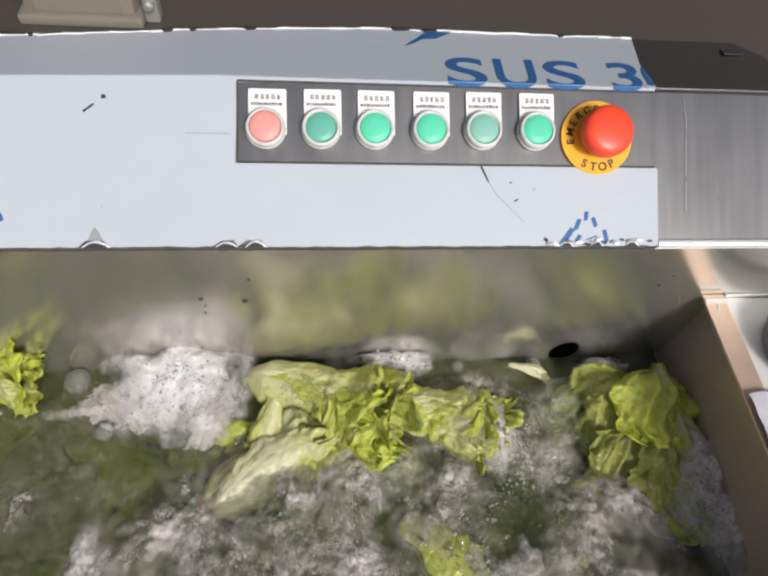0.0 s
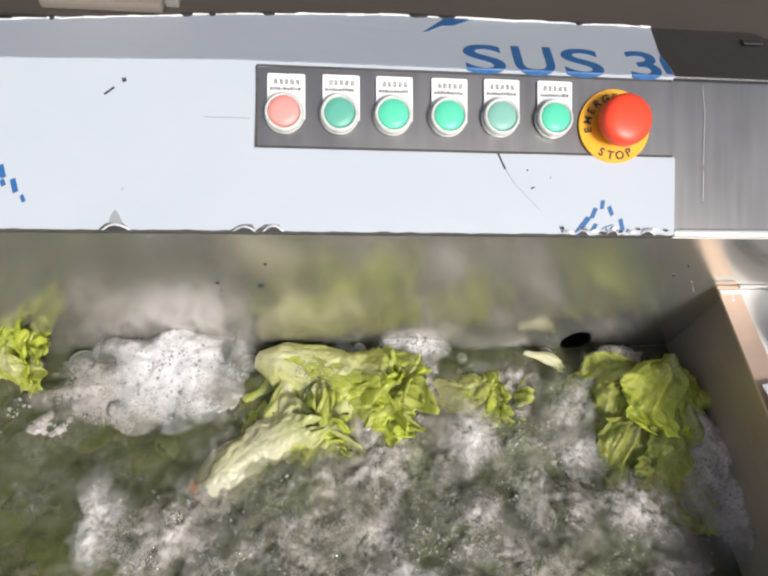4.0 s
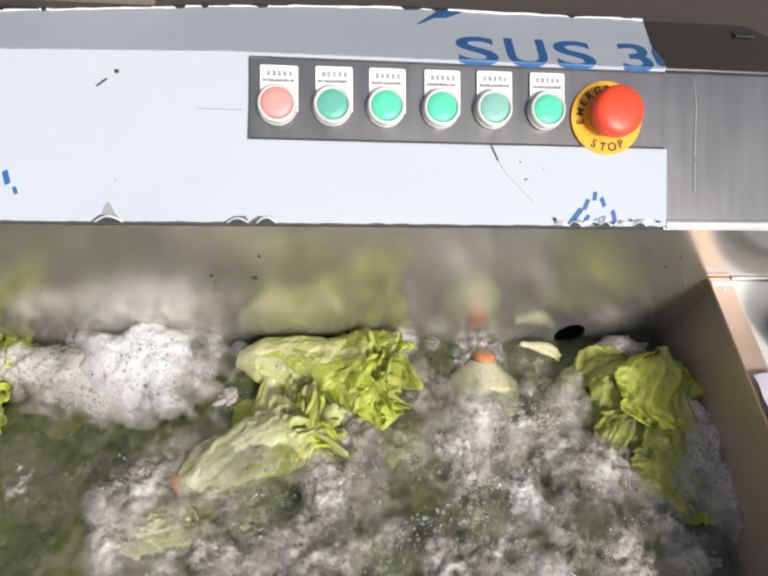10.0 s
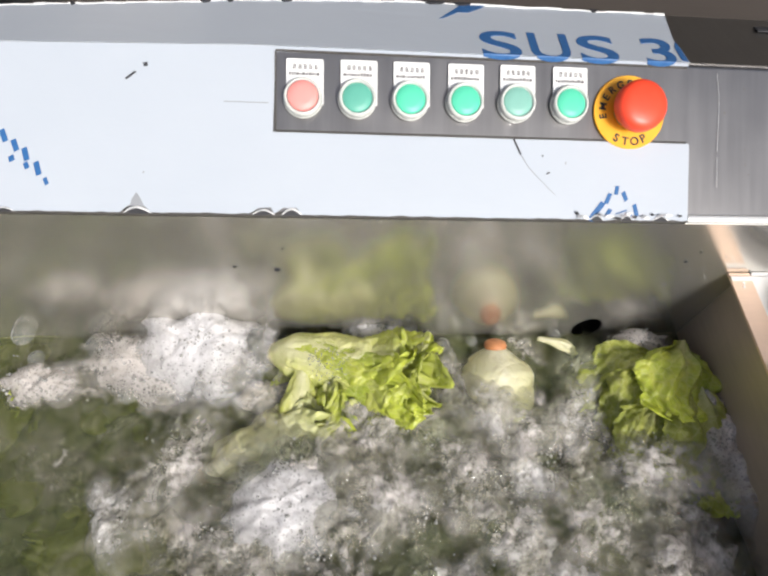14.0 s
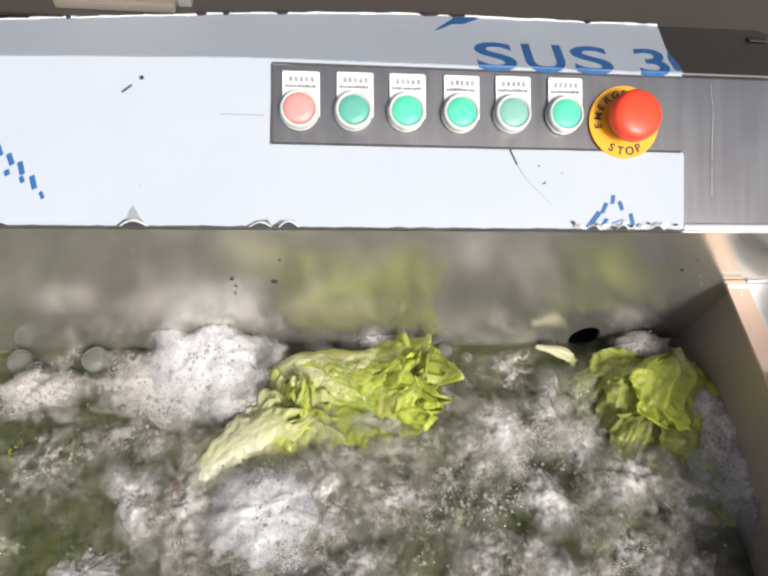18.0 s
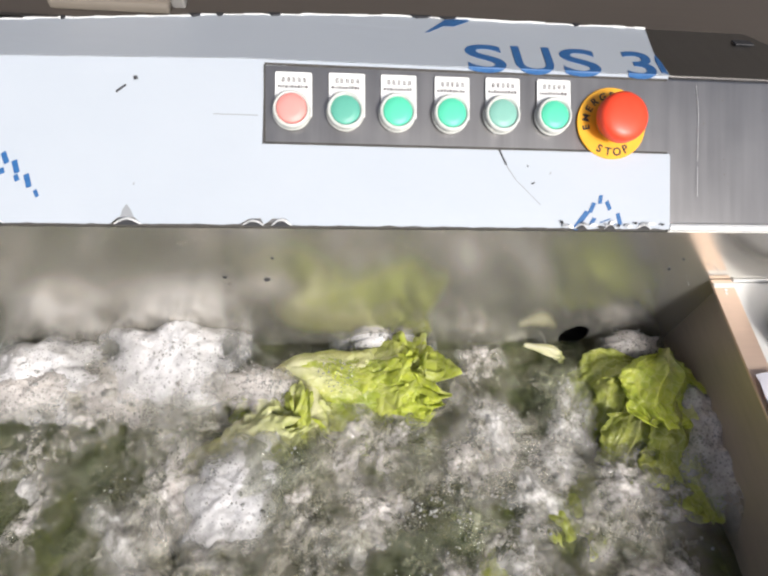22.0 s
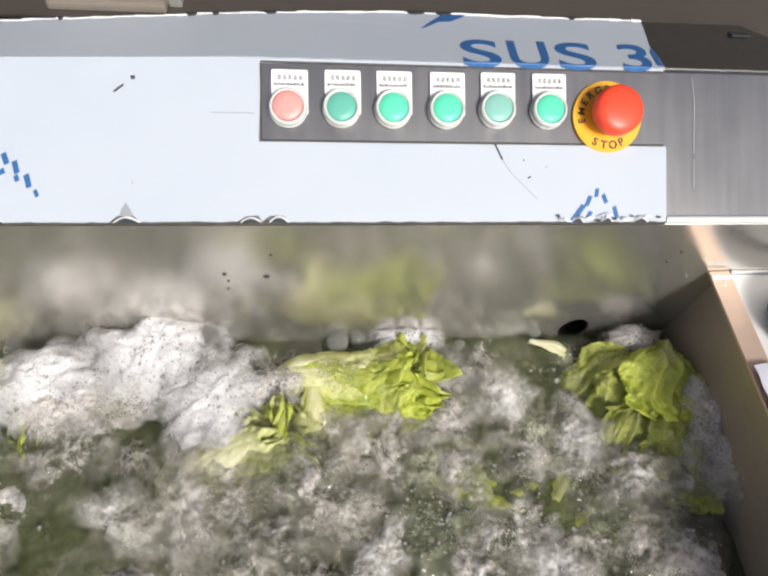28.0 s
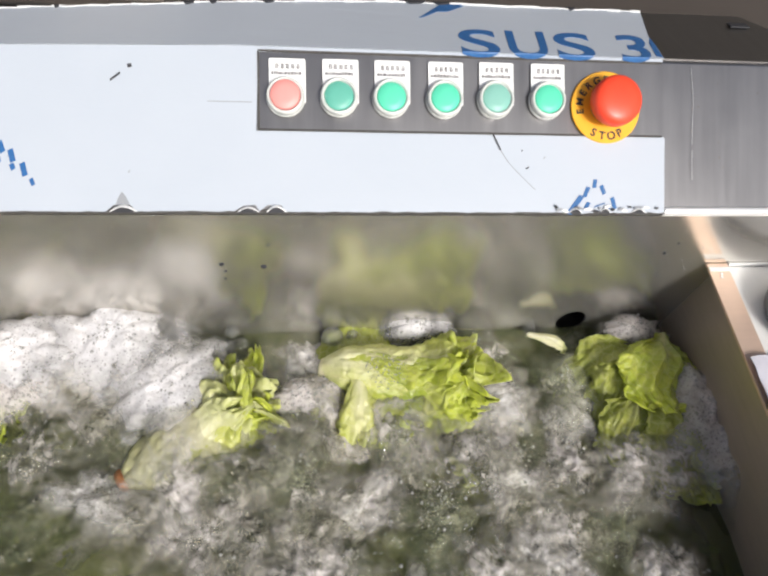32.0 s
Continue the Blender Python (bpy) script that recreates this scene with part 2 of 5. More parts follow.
def foam_mat(name, dim, bright, pitted, dense):
    """Foam: soft white froth with darker open bubbles in clusters, thinning out to the edge."""
    m = mat(name, bright, 0.4)
    v = coords(m)
    at, cut = node(m, "TexCoord"), node(m, "SeparateXYZ")
    link(m, at.outputs["UV"], cut.inputs[0])
    spots, clump, wide = noise_tex(m, v, 75, 5, 0.65), noise_tex(m, v, 34, 4, 0.6), noise_tex(m, v, 17, 3)
    tone = ramp(m, blend(m, 0.5, spots, wide), [(0.36, dim), (0.58, bright)])
    bumps = spots
    for size, often in ((420.0, 0.0), (260.0, 0.05), (130.0, 0.10)):
        holes, pick = node(m, "TexVoronoi", Scale=size), node(m, "SeparateXYZ")
        link(m, v, holes.inputs["Vector"])
        link(m, holes.outputs["Color"], pick.inputs[0])
        odds, more = node(m, "Math"), node(m, "Math")
        odds.operation = more.operation = "MULTIPLY_ADD"
        odds.inputs[1].default_value, more.inputs[1].default_value = 1.5, 0.25
        link(m, clump, odds.inputs[0])
        link(m, pick.outputs[0], odds.inputs[2])
        link(m, cut.outputs[0], more.inputs[0])
        link(m, odds.outputs[0], more.inputs[2])
        half = node(m, "Math")
        half.operation = "MULTIPLY"
        half.inputs[1].default_value = 0.4
        link(m, more.outputs[0], half.inputs[0])
        pit = ramp(m, holes.outputs["Distance"], [(0.20, (0.62, 0.62, 0.62)), (0.50, (0, 0, 0))])
        some = ramp(m, half.outputs[0], [(pitted + often - 0.04, (0, 0, 0)), (pitted + often + 0.06, (1, 1, 1))])
        tone = blend(m, blend(m, 1.0, pit, some, "MULTIPLY"), tone, (0.16, 0.155, 0.15))
        bumps = blend(m, 0.35, bumps, holes.outputs["Distance"])
    link(m, tone, shader(m).inputs["Base Color"])
    relief(m, bumps, 0.38, 0.003)
    thin = node(m, "Math")
    thin.operation = "MULTIPLY_ADD"
    thin.inputs[1].default_value = 1.3
    link(m, clump, thin.inputs[0])
    link(m, cut.outputs[0], thin.inputs[2])
    half = node(m, "Math")
    half.operation = "MULTIPLY"
    half.inputs[1].default_value = 0.5
    link(m, thin.outputs[0], half.inputs[0])
    mid = dense * 0.62
    see_through(m, ramp(m, half.outputs[0], [(0.36, (dense, dense, dense)), (0.58, (mid, mid, mid)), (0.80, (0.0, 0.0, 0.0))]))
    return m


FOAM = foam_mat("white_foam", (0.50, 0.48, 0.48), (0.79, 0.765, 0.775), 0.62, 0.96)
THIN_FOAM = foam_mat("grey_foam", (0.44, 0.40, 0.37), (0.76, 0.70, 0.67), 0.54, 0.88)
BUBBLE = mat("bubble_skin", (0.50, 0.50, 0.47), 0.04, 0, 0.9)
link(BUBBLE, blend(BUBBLE, noise_tex(BUBBLE, coords(BUBBLE), 300, 2), (0.14, 0.14, 0.13), (0.55, 0.54, 0.52)), shader(BUBBLE).inputs["Base Color"])


def leaf_mat(name, rib, mid, edge, deep, fade=0.75):
    """Lettuce: pale rib and base, green blade, brighter frill, veins in relief, some light through the blade."""
    m = mat(name, mid, 0.28, 0, 0.5)
    t = node(m, "TexCoord")
    sep = node(m, "SeparateXYZ")
    link(m, t.outputs["UV"], sep.inputs[0])
    u, v = sep.outputs[0], sep.outputs[1]
    vec = coords(m)
    patch = noise_tex(m, vec, 26, 5, 0.6, 0.4)
    blade = blend(m, ramp(m, patch, [(0.35, (0, 0, 0)), (0.65, (1, 1, 1))]), deep, mid)
    blade = blend(m, ramp(m, u, [(0.62, (0, 0, 0)), (0.98, (1, 1, 1))]), blade, edge)
    side = node(m, "Math")
    side.operation = "SUBTRACT"
    side.inputs[1].default_value = 0.5
    link(m, v, side.inputs[0])
    far = node(m, "Math")
    far.operation = "ABSOLUTE"
    link(m, side.outputs[0], far.inputs[0])
    reach = node(m, "Math")
    reach.operation = "MULTIPLY_ADD"
    reach.inputs[1].default_value, reach.inputs[2].default_value = fade, 0.0
    link(m, u, reach.inputs[0])
    away = node(m, "Math")
    away.operation = "ADD"
    link(m, far.outputs[0], away.inputs[0])
    link(m, reach.outputs[0], away.inputs[1])
    wob = node(m, "Math")
    wob.operation = "MULTIPLY_ADD"
    wob.inputs[1].default_value = 0.22
    link(m, patch, wob.inputs[0])
    link(m, away.outputs[0], wob.inputs[2])
    pale = ramp(m, wob.outputs[0], [(0.22, (1, 1, 1)), (0.62, (0, 0, 0))])
    tone = blend(m, pale, blade, rib)
    link(m, tone, shader(m).inputs["Base Color"])
    slant = node(m, "Math")
    slant.operation = "MULTIPLY_ADD"
    slant.inputs[1].default_value = -0.9
    link(m, far.outputs[0], slant.inputs[0])
    link(m, u, slant.inputs[2])
    wavy = node(m, "Math")
    wavy.operation = "MULTIPLY_ADD"
    wavy.inputs[1].default_value = 0.16
    link(m, patch, wavy.inputs[0])
    link(m, slant.outputs[0], wavy.inputs[2])
    teeth = node(m, "Math")
    teeth.operation = "PINGPONG"
    teeth.inputs[1].default_value = 0.055
    link(m, wavy.outputs[0], teeth.inputs[0])
    lines = node(m, "MapRange")
    lines.inputs["From Min"].default_value, lines.inputs["From Max"].default_value = 0.0, 0.020
    lines.inputs["To Min"].default_value, lines.inputs["To Max"].default_value = 0.09, 0.0
    link(m, teeth.outputs[0], lines.inputs["Value"])
    tone = blend(m, lines.outputs[0], tone, rib)
    tone = blend(m, ramp(m, noise_tex(m, vec, 140, 4, 0.6), [(0.3, (0.40, 0.40, 0.40)), (0.60, (0, 0, 0))]), tone, deep)
    link(m, tone, shader(m).inputs["Base Color"])
    vein = node(m, "TexVoronoi", Scale=95.0)
    vein.feature = "DISTANCE_TO_EDGE"
    bent = node(m, "VectorMath")
    bent.operation = "MULTIPLY_ADD"
    bent.inputs[1].default_value = (0.012, 0.012, 0.012)
    swirl = node(m, "TexNoise", Scale=60.0)
    link(m, vec, swirl.inputs["Vector"])
    link(m, swirl.outputs["Color"], bent.inputs[0])
    link(m, vec, bent.inputs[2])
    link(m, bent.outputs[0], vein.inputs["Vector"])
    net = ramp(m, vein.outputs["Distance"], [(0.0, (0.30, 0.30, 0.30)), (0.09, (0, 0, 0))])
    tone = blend(m, net, tone, rib)
    link(m, tone, shader(m).inputs["Base Color"])
    domes = ramp(m, vein.outputs["Distance"], [(0.0, (0, 0, 0)), (0.5, (1, 1, 1))])
    rise = blend(m, 0.40, domes, noise_tex(m, vec, 110, 4))
    relief(m, rise, 0.55, 0.004)
    out = m.node_tree.nodes["Material Output"]
    mix, thin = node(m, "MixShader", Fac=0.45), node(m, "BsdfTranslucent")
    link(m, tone, thin.inputs[0])
    link(m, shader(m).outputs[0], mix.inputs[1])
    link(m, thin.outputs[0], mix.inputs[2])
    link(m, mix.outputs[0], out.inputs["Surface"])
    return m


LEAF = leaf_mat("lettuce_green", (0.82, 0.79, 0.44), (0.66, 0.69, 0.12), (0.76, 0.82, 0.11), (0.38, 0.48, 0.06))
LEAF_DARK = leaf_mat("lettuce_dark", (0.78, 0.75, 0.46), (0.50, 0.52, 0.12), (0.54, 0.58, 0.11), (0.34, 0.39, 0.07))
LEAF_PALE = leaf_mat("lettuce_pale", (0.88, 0.85, 0.56), (0.74, 0.74, 0.24), (0.66, 0.72, 0.12), (0.54, 0.58, 0.13), 0.26)
HEART = leaf_mat("lettuce_heart", (0.90, 0.87, 0.70), (0.87, 0.84, 0.58), (0.70, 0.73, 0.28), (0.80, 0.78, 0.48), 0.5)
STALK = mat("pale_stalk", (0.74, 0.68, 0.40), 0.35)
link(STALK, blend(STALK, noise_tex(STALK, coords(STALK), 60, 4), (0.66, 0.60, 0.32), (0.80, 0.76, 0.52)), shader(STALK).inputs["Base Color"])
CUT = mat("cut_end", (0.46, 0.22, 0.09), 0.55)
link(CUT, blend(CUT, noise_tex(CUT, coords(CUT), 160, 4), (0.36, 0.11, 0.035), (0.62, 0.30, 0.13)), shader(CUT).inputs["Base Color"])


# ---- helpers for building ----
def mesh_from(name, verts, faces, smooth=True, uvs=None):
    me = bpy.data.meshes.new(name)
    me.from_pydata([tuple(v) for v in verts], [], faces)
    if uvs is not None:
        lay = me.uv_layers.new(name="UVMap")
        idx = np.empty(len(me.loops), dtype=np.int32)
        me.loops.foreach_get("vertex_index", idx)
        lay.data.foreach_set("uv", np.asarray(uvs, dtype=np.float32)[idx].ravel())
    if smooth:
        me.polygons.foreach_set("use_smooth", [True] * len(me.polygons))
    me.update()
    return me


def hang(name, me, material, parent=None, label="", m=None):
    ob = new(name, me)
    if not me.materials:
        me.materials.append(material)
    ob.parent = parent
    if m is not None:
        ob.matrix_basis = m
    return tagged(ob, label) if label else ob


def part(name, bm, material, parent=None, label="", m=None, smooth=False):
    me = bpy.data.meshes.new(name)
    bmesh.ops.recalc_face_normals(bm, faces=bm.faces)
    bm.to_mesh(me)
    bm.free()
    if smooth:
        me.polygons.foreach_set("use_smooth", [True] * len(me.polygons))
    return hang(name, me, material, parent, label, m)


def box(x0, x1, y0, y1, z0, z1, bevel=0.0):
    bm = bmesh.new()
    bmesh.ops.create_cube(bm, size=1, matrix=Matrix.Translation(((x0 + x1) / 2, (y0 + y1) / 2, (z0 + z1) / 2)) @ Matrix.Diagonal((x1 - x0, y1 - y0, z1 - z0, 1)))
    if bevel:
        bmesh.ops.bevel(bm, geom=bm.edges[:], offset=bevel, segments=2, affect="EDGES", profile=0.6)
    return bm


def sheet(points, thick):
    """A flat outline in x, y, made thick upwards."""
    bm = bmesh.new()
    face = bm.faces.new([bm.verts.new((x, y, 0)) for x, y in points])
    got = bmesh.ops.extrude_face_region(bm, geom=[face])
    bmesh.ops.translate(bm, vec=(0, 0, thick), verts=[v for v in got["geom"] if isinstance(v, bmesh.types.BMVert)])
    return bm


def lathe(profile, turns=32, caps=True):
    """A solid of revolution about z from (radius, height) pairs."""
    verts, faces = [], []
    for r, h in profile:
        verts += [(r * math.cos(2 * math.pi * k / turns), r * math.sin(2 * math.pi * k / turns), h) for k in range(turns)]
    for i in range(len(profile) - 1):
        for k in range(turns):
            a, b = i * turns + k, i * turns + (k + 1) % turns
            faces.append((a, b, b + turns, a + turns))
    if caps:
        faces.append(tuple(range(turns))[::-1])
        faces.append(tuple(range((len(profile) - 1) * turns, len(profile) * turns)))
    bm = bmesh.new()
    vs = [bm.verts.new(v) for v in verts]
    for f in faces:
        bm.faces.new([vs[i] for i in f])
    return bm


def words(text, size, wide=1.0, thick=0.0003, bold=0.022):
    """Raised letters as a mesh, with the left end of the base line at the origin."""
    cu = bpy.data.curves.new("letters", "FONT")
    cu.body, cu.size, cu.extrude, cu.offset = text, size, thick, size * bold
    ob = bpy.data.objects.new("letters", cu)
    me = bpy.data.meshes.new_from_object(ob)
    me.transform(Matrix.Diagonal((wide, 1, 1, 1)))
    bpy.data.objects.remove(ob)
    bpy.data.curves.remove(cu)
    return me


SLOPE = 31.0
FACE = pose(0, 0, 0.85, SLOPE, 0, 0)       # x along, y up the slope, z out of the sloped face
TOP_Y, TOP_Z = 0.1316 * math.cos(radians(SLOPE)), 0.85 + 0.1316 * math.sin(radians(SLOPE))
WATER_Z = 0.670
DIP = 12.0                                 # the top of the box falls away to the back by this many degrees
ON_TOP = pose(0, TOP_Y, TOP_Z, -DIP, 0, 0)


def sag(x):
    """How far down the slope the bend lies at x."""
    return 0.030 * max(0.0, -0.13 - x)


def sagged(x):
    """The shift of the bend at x, in metres."""
    return Vector((0, -sag(x) * math.cos(radians(SLOPE)), -sag(x) * math.sin(radians(SLOPE))))


def top_pose(x, y, z, rz=0):
    return Matrix.Translation(sagged(x)) @ ON_TOP @ pose(x, y, z, 0, 0, rz)


def lowered(bm):
    """Moves a sheet drawn on the top down to the sagging run."""
    turn = ON_TOP.to_3x3().inverted()
    for v in bm.verts:
        v.co += turn @ sagged(v.co.x)
    return bm


def on_top(x, d):
    """From a level plan of the top (metres from the bend) to the dipping sheet itself."""
    y = d * (1.385 + 1.35 * d)
    k = (TOP_Y + y * 0.978 + 0.273) / (TOP_Y + d + 0.273)
    return -0.055 + (x + 0.055) * k, y

# ---- the setting ----
def setting(name, bm, material, label):
    return tagged(part(name, bm, material), label, "", "", "structure")


setting("ground", box(-60, 60, -60, 60, -0.3, 0), CONCRETE, "grey stained concrete yard floor")
# Unseen wall, added to darken the top steel's reflections and the ambient light.
setting("wall_unseen", box(-6, 6, 1.3, 1.55, -0.02, 4.2), PLASTER, "unseen dark wall added for the steel to reflect")


def back_wall():
    """The tank's rear sheet, with a round overflow opening through it."""
    bm = bmesh.new()
    rim = [bm.verts.new(p) for p in ((-0.80, 0, 0.30), (0.50, 0, 0.30), (0.50, 0, 0.8472), (-0.80, 0, 0.8472))]
    ring = [bm.verts.new((0.2195 + 0.0166 * math.cos(a), 0, 0.6530 + 0.0226 * math.sin(a))) for a in [2 * math.pi * k / 28 for k in range(28)]]
    edges = [bm.edges.new((l[i], l[(i + 1) % len(l)])) for l in (rim, ring) for i in range(len(l))]
    bmesh.ops.triangle_fill(bm, use_beauty=True, edges=edges)
    got = bmesh.ops.extrude_face_region(bm, geom=bm.faces[:])
    bmesh.ops.translate(bm, vec=(0, 0.004, 0), verts=[v for v in got["geom"] if isinstance(v, bmesh.types.BMVert)])
    return bm


setting("wall_tank_rear", back_wall(), TANK_STEEL, "shiny steel rear wall of the washing tank, splashed")
setting("wall_tank_side", box(0.334, 0.337, -0.62, -0.0001, 0.30, 0.7640), SHADED_WALL_STEEL, "shiny wet steel side wall of the tank, shade painted into its colour")
setting("wall_tank_left", box(-0.80, -0.797, -0.62, -0.001, 0.30, 0.7685), TANK_STEEL, "steel end wall of the tank")
setting("wall_tank_front", box(-0.797, 0.341, -0.62, -0.617, 0.30, 0.7685), TANK_STEEL, "steel front wall of the tank")
setting("floor_tank", box(-0.797, 0.341, -0.617, -0.001, 0.302, 0.306), TANK_STEEL, "steel floor of the washing tank")

# short overflow pipe behind the opening
pipe = tagged(new("overflow_pipe"), "short overflow pipe let into the tank wall, its inner shade painted black", "pipe")
pipe.matrix_basis = pose(0.2195, 0.0010, 0.6530, -90, 0, 0)
tube = lathe([(0.0152, 0.0), (0.0164, 0.0), (0.0164, 0.12), (0.0152, 0.12), (0.0152, 0.0)], 32, False)
bmesh.ops.scale(tube, vec=(1, 1.37, 1), verts=tube.verts[:])
part("tube", tube, DARK_HOLE, pipe, smooth=True)

# flange along the side wall, in two lengths with a joint
rim = tagged(new("trim"), "narrow steel flange along the tank edge, a warm reflection painted into its colour", "", "", "structure")
part("flange", box(0.3155, 0.3375, -0.0045, -0.0005, 0.7690, 0.7722, 0.0008), RIM_STEEL, rim)
part("flange", box(0.3155, 0.3375, -0.62, -0.0056, 0.7690, 0.7720, 0.0008), RIM_STEEL, rim)
part("weld_bead", box(0.3160, 0.3370, -0.0100, -0.0050, 0.7718, 0.7728, 0.0004), BRIGHT_STEEL, rim, "ground bright weld bead")
for y in (-0.0125, -0.0165):
    part("weld_spot", lathe([(0.0016, 0), (0.0012, 0.0006), (0.0003, 0.0009)], 10), BRIGHT_STEEL, rim, m=pose(0.3310 + y * 0.3, y, 0.7720), smooth=True)
front_rim = tagged(new("trim"), "narrow steel flange along the tank front edge", "", "", "structure")
part("flange", box(-0.80, 0.3150, -0.64, -0.615, 0.7690, 0.7720, 0.0008), RIM_STEEL, front_rim)

side = tagged(new("side_platform"), "bright steel side platform beside the tank", "platform")
part("plate", box(0.3378, 0.62, -0.62, -0.0030, 0.7650, 0.7700, 0.0006), SIDE_STEEL, side)
part("folded_edge", box(0.3385, 0.50, -0.0030, -0.0004, 0.7702, 0.7735, 0.0006), BRIGHT_STEEL, side, "bright folded steel edge")
part("skirt", box(0.612, 0.62, -0.62, -0.003, 0.05, 0.765), SIDE_STEEL, side)

skin = tagged(new("tank_casing"), "plain steel outer casing of the washing machine", "casing")
part("front_panel", box(-0.82, 0.62, -0.66, -0.645, 0.05, 0.768, 0.002), SIDE_STEEL, skin)
part("end_panel", box(-0.835, -0.82, -0.66, 0.18, 0.05, 0.80, 0.002), SIDE_STEEL, skin)
part("rear_panel", box(-0.82, 0.62, 0.165, 0.18, 0.05, 0.80, 0.002), SIDE_STEEL, skin)
for x in (-0.79, 0.57):
    for y in (-0.62, 0.14):
        part("leg", box(x - 0.02, x + 0.02, y - 0.02, y + 0.02, 0.0, 0.30, 0.003), SIDE_STEEL, skin)

# grey bucket and plastic sheet lying on the platform
bucket = tagged(new("grey_tub"), "dark grey rubber tub standing on the steel platform", "tub")
bucket.matrix_basis = pose(0.396, -0.064, 0.7702)
part("tub", lathe([(0.038, 0.0), (0.043, 0.003), (0.046, 0.014), (0.048, 0.016), (0.048, 0.019), (0.044, 0.019), (0.041, 0.005)], 40), RUBBER, bucket, smooth=True)


def crumple(nx, ny, w, d, seed, amp):
    verts, faces = [], []
    for i in range(nx):
        for j in range(ny):
            x, y = w * i / (nx - 1), -d * j / (ny - 1)
            n = noise.fractal(Vector((x * 22, y * 22, seed)), 1.0, 2.0, 4)
            verts.append((x + 0.004 * noise.noise(Vector((y * 40, seed, 1))), y + 0.004 * noise.noise(Vector((x * 40, seed, 5))), 0.004 + amp * abs(n)))
    n = len(verts)
    verts += [(x, y, z - 0.0008) for x, y, z in verts]
    for i in range(nx - 1):
        for j in range(ny - 1):
            a = i * ny + j
            faces.append((a, a + ny, a + ny + 1, a + 1))
            faces.append((n + a, n + a + 1, n + a + ny + 1, n + a + ny))
    return mesh_from("sheet", verts, faces)


bag = tagged(hang("plastic_sheet", crumple(26, 30, 0.16, 0.28, 3.3, 0.010), PLASTIC_BAG), "crumpled pale lavender plastic sheet over the flange", "sheet")
bag.matrix_basis = pose(0.3170, -0.104, 0.7724, 0, 0, -1.5)

# ---- the control box ----
console = tagged(new("control_box"), "long brushed steel control box with a sloped face", "control box")


def prism(profile, x0, x1, bevel=0.0):
    """A solid along x with that outline in y, z."""
    bm = bmesh.new()
    face = bm.faces.new([bm.verts.new((x0, y, z)) for y, z in profile])
    got = bmesh.ops.extrude_face_region(bm, geom=[face])
    bmesh.ops.translate(bm, vec=(x1 - x0, 0, 0), verts=[v for v in got["geom"] if isinstance(v, bmesh.types.BMVert)])
    if bevel:
        long_edges = [e for e in bm.edges if abs(e.verts[0].co.x - e.verts[1].co.x) > 0.1]
        bmesh.ops.bevel(bm, geom=long_edges, offset=bevel, segments=3, affect="EDGES", profile=0.5)
    return bm


for x0, x1 in ((-0.13, 0.372), (-0.80, -0.13)):
    shell = prism([(0.0005, 0.8475), (TOP_Y, TOP_Z), (0.180, TOP_Z - 0.0148), (0.180, 0.8475)], x0, x1, 0.0022)
    for v in shell.verts:
        if v.co.z > 0.88:
            v.co += sagged(v.co.x)
    part("housing", shell, FACE_STEEL, console)
for plan in (((-0.13, 0.0005), (0.352, 0.0005), (0.352, 0.0475), (0.3285, 0.0660), (0.0, 0.0650), (-0.13, 0.0555)), ((-0.74, 0.0005), (-0.13, 0.0005), (-0.13, 0.0555), (-0.74, 0.0110))):
    part("top_plate", lowered(sheet([on_top(x, d) for x, d in plan], 0.0020)), FACE_STEEL, console, m=ON_TOP @ pose(0, 0.0020, -0.0010))
part("front_lip", box(0.2305, 0.372, 0.0004, 0.0030, 0.8445, 0.8490, 0.0006), BRIGHT_STEEL, console, "thin bright folded lower edge")
# Lip and strip below the film are coloured dark to imitate its shade.
part("front_lip", box(-0.80, 0.2302, 0.0004, 0.0030, 0.8478, 0.8492, 0.0005), EDGE_SHADE, console, "folded lower edge under the film, shade painted into its colour")
part("shade_line", box(-0.80, 0.2302, 0.0001, 0.0030, -0.0002, 0.0003), EDGE_SHADE, console, "dark strip painted as shade along the lower edge", FACE)
# Dark borders paint the shadow gap round the window in the film.
for x0, x1, y0, y1 in ((-0.1120, 0.2285, 0.1286, 0.1304), (-0.1128, -0.1114, 0.0668, 0.1290), (-0.1120, 0.2285, 0.0662, 0.0674)):
    part("shade_line", box(x0, x1, y0, y1, -0.0001, 0.0007), EDGE_SHADE, console, "dark strip painted as shade along the film edge", FACE)
part("rolled_edge", prism([(0.0002, -0.0004), (0.0008, 0.0010), (0.0030, 0.0013), (0.0052, 0.0009), (0.0062, -0.0004)], 0.2305, 0.372), BRIGHT_STEEL, console, "bright rolled lower edge", FACE)
part("rear_panel", box(-0.80, 0.372, 0.1805, 0.1840, 0.60, TOP_Z - 0.017), FACE_STEEL, console)
part("latch_plate", box(0.3290, 0.3480, 0.0700, 0.0790, 0.0018, 0.0032, 0.0004), BLACK_INK, console, "small dark slotted plate", ON_TOP)

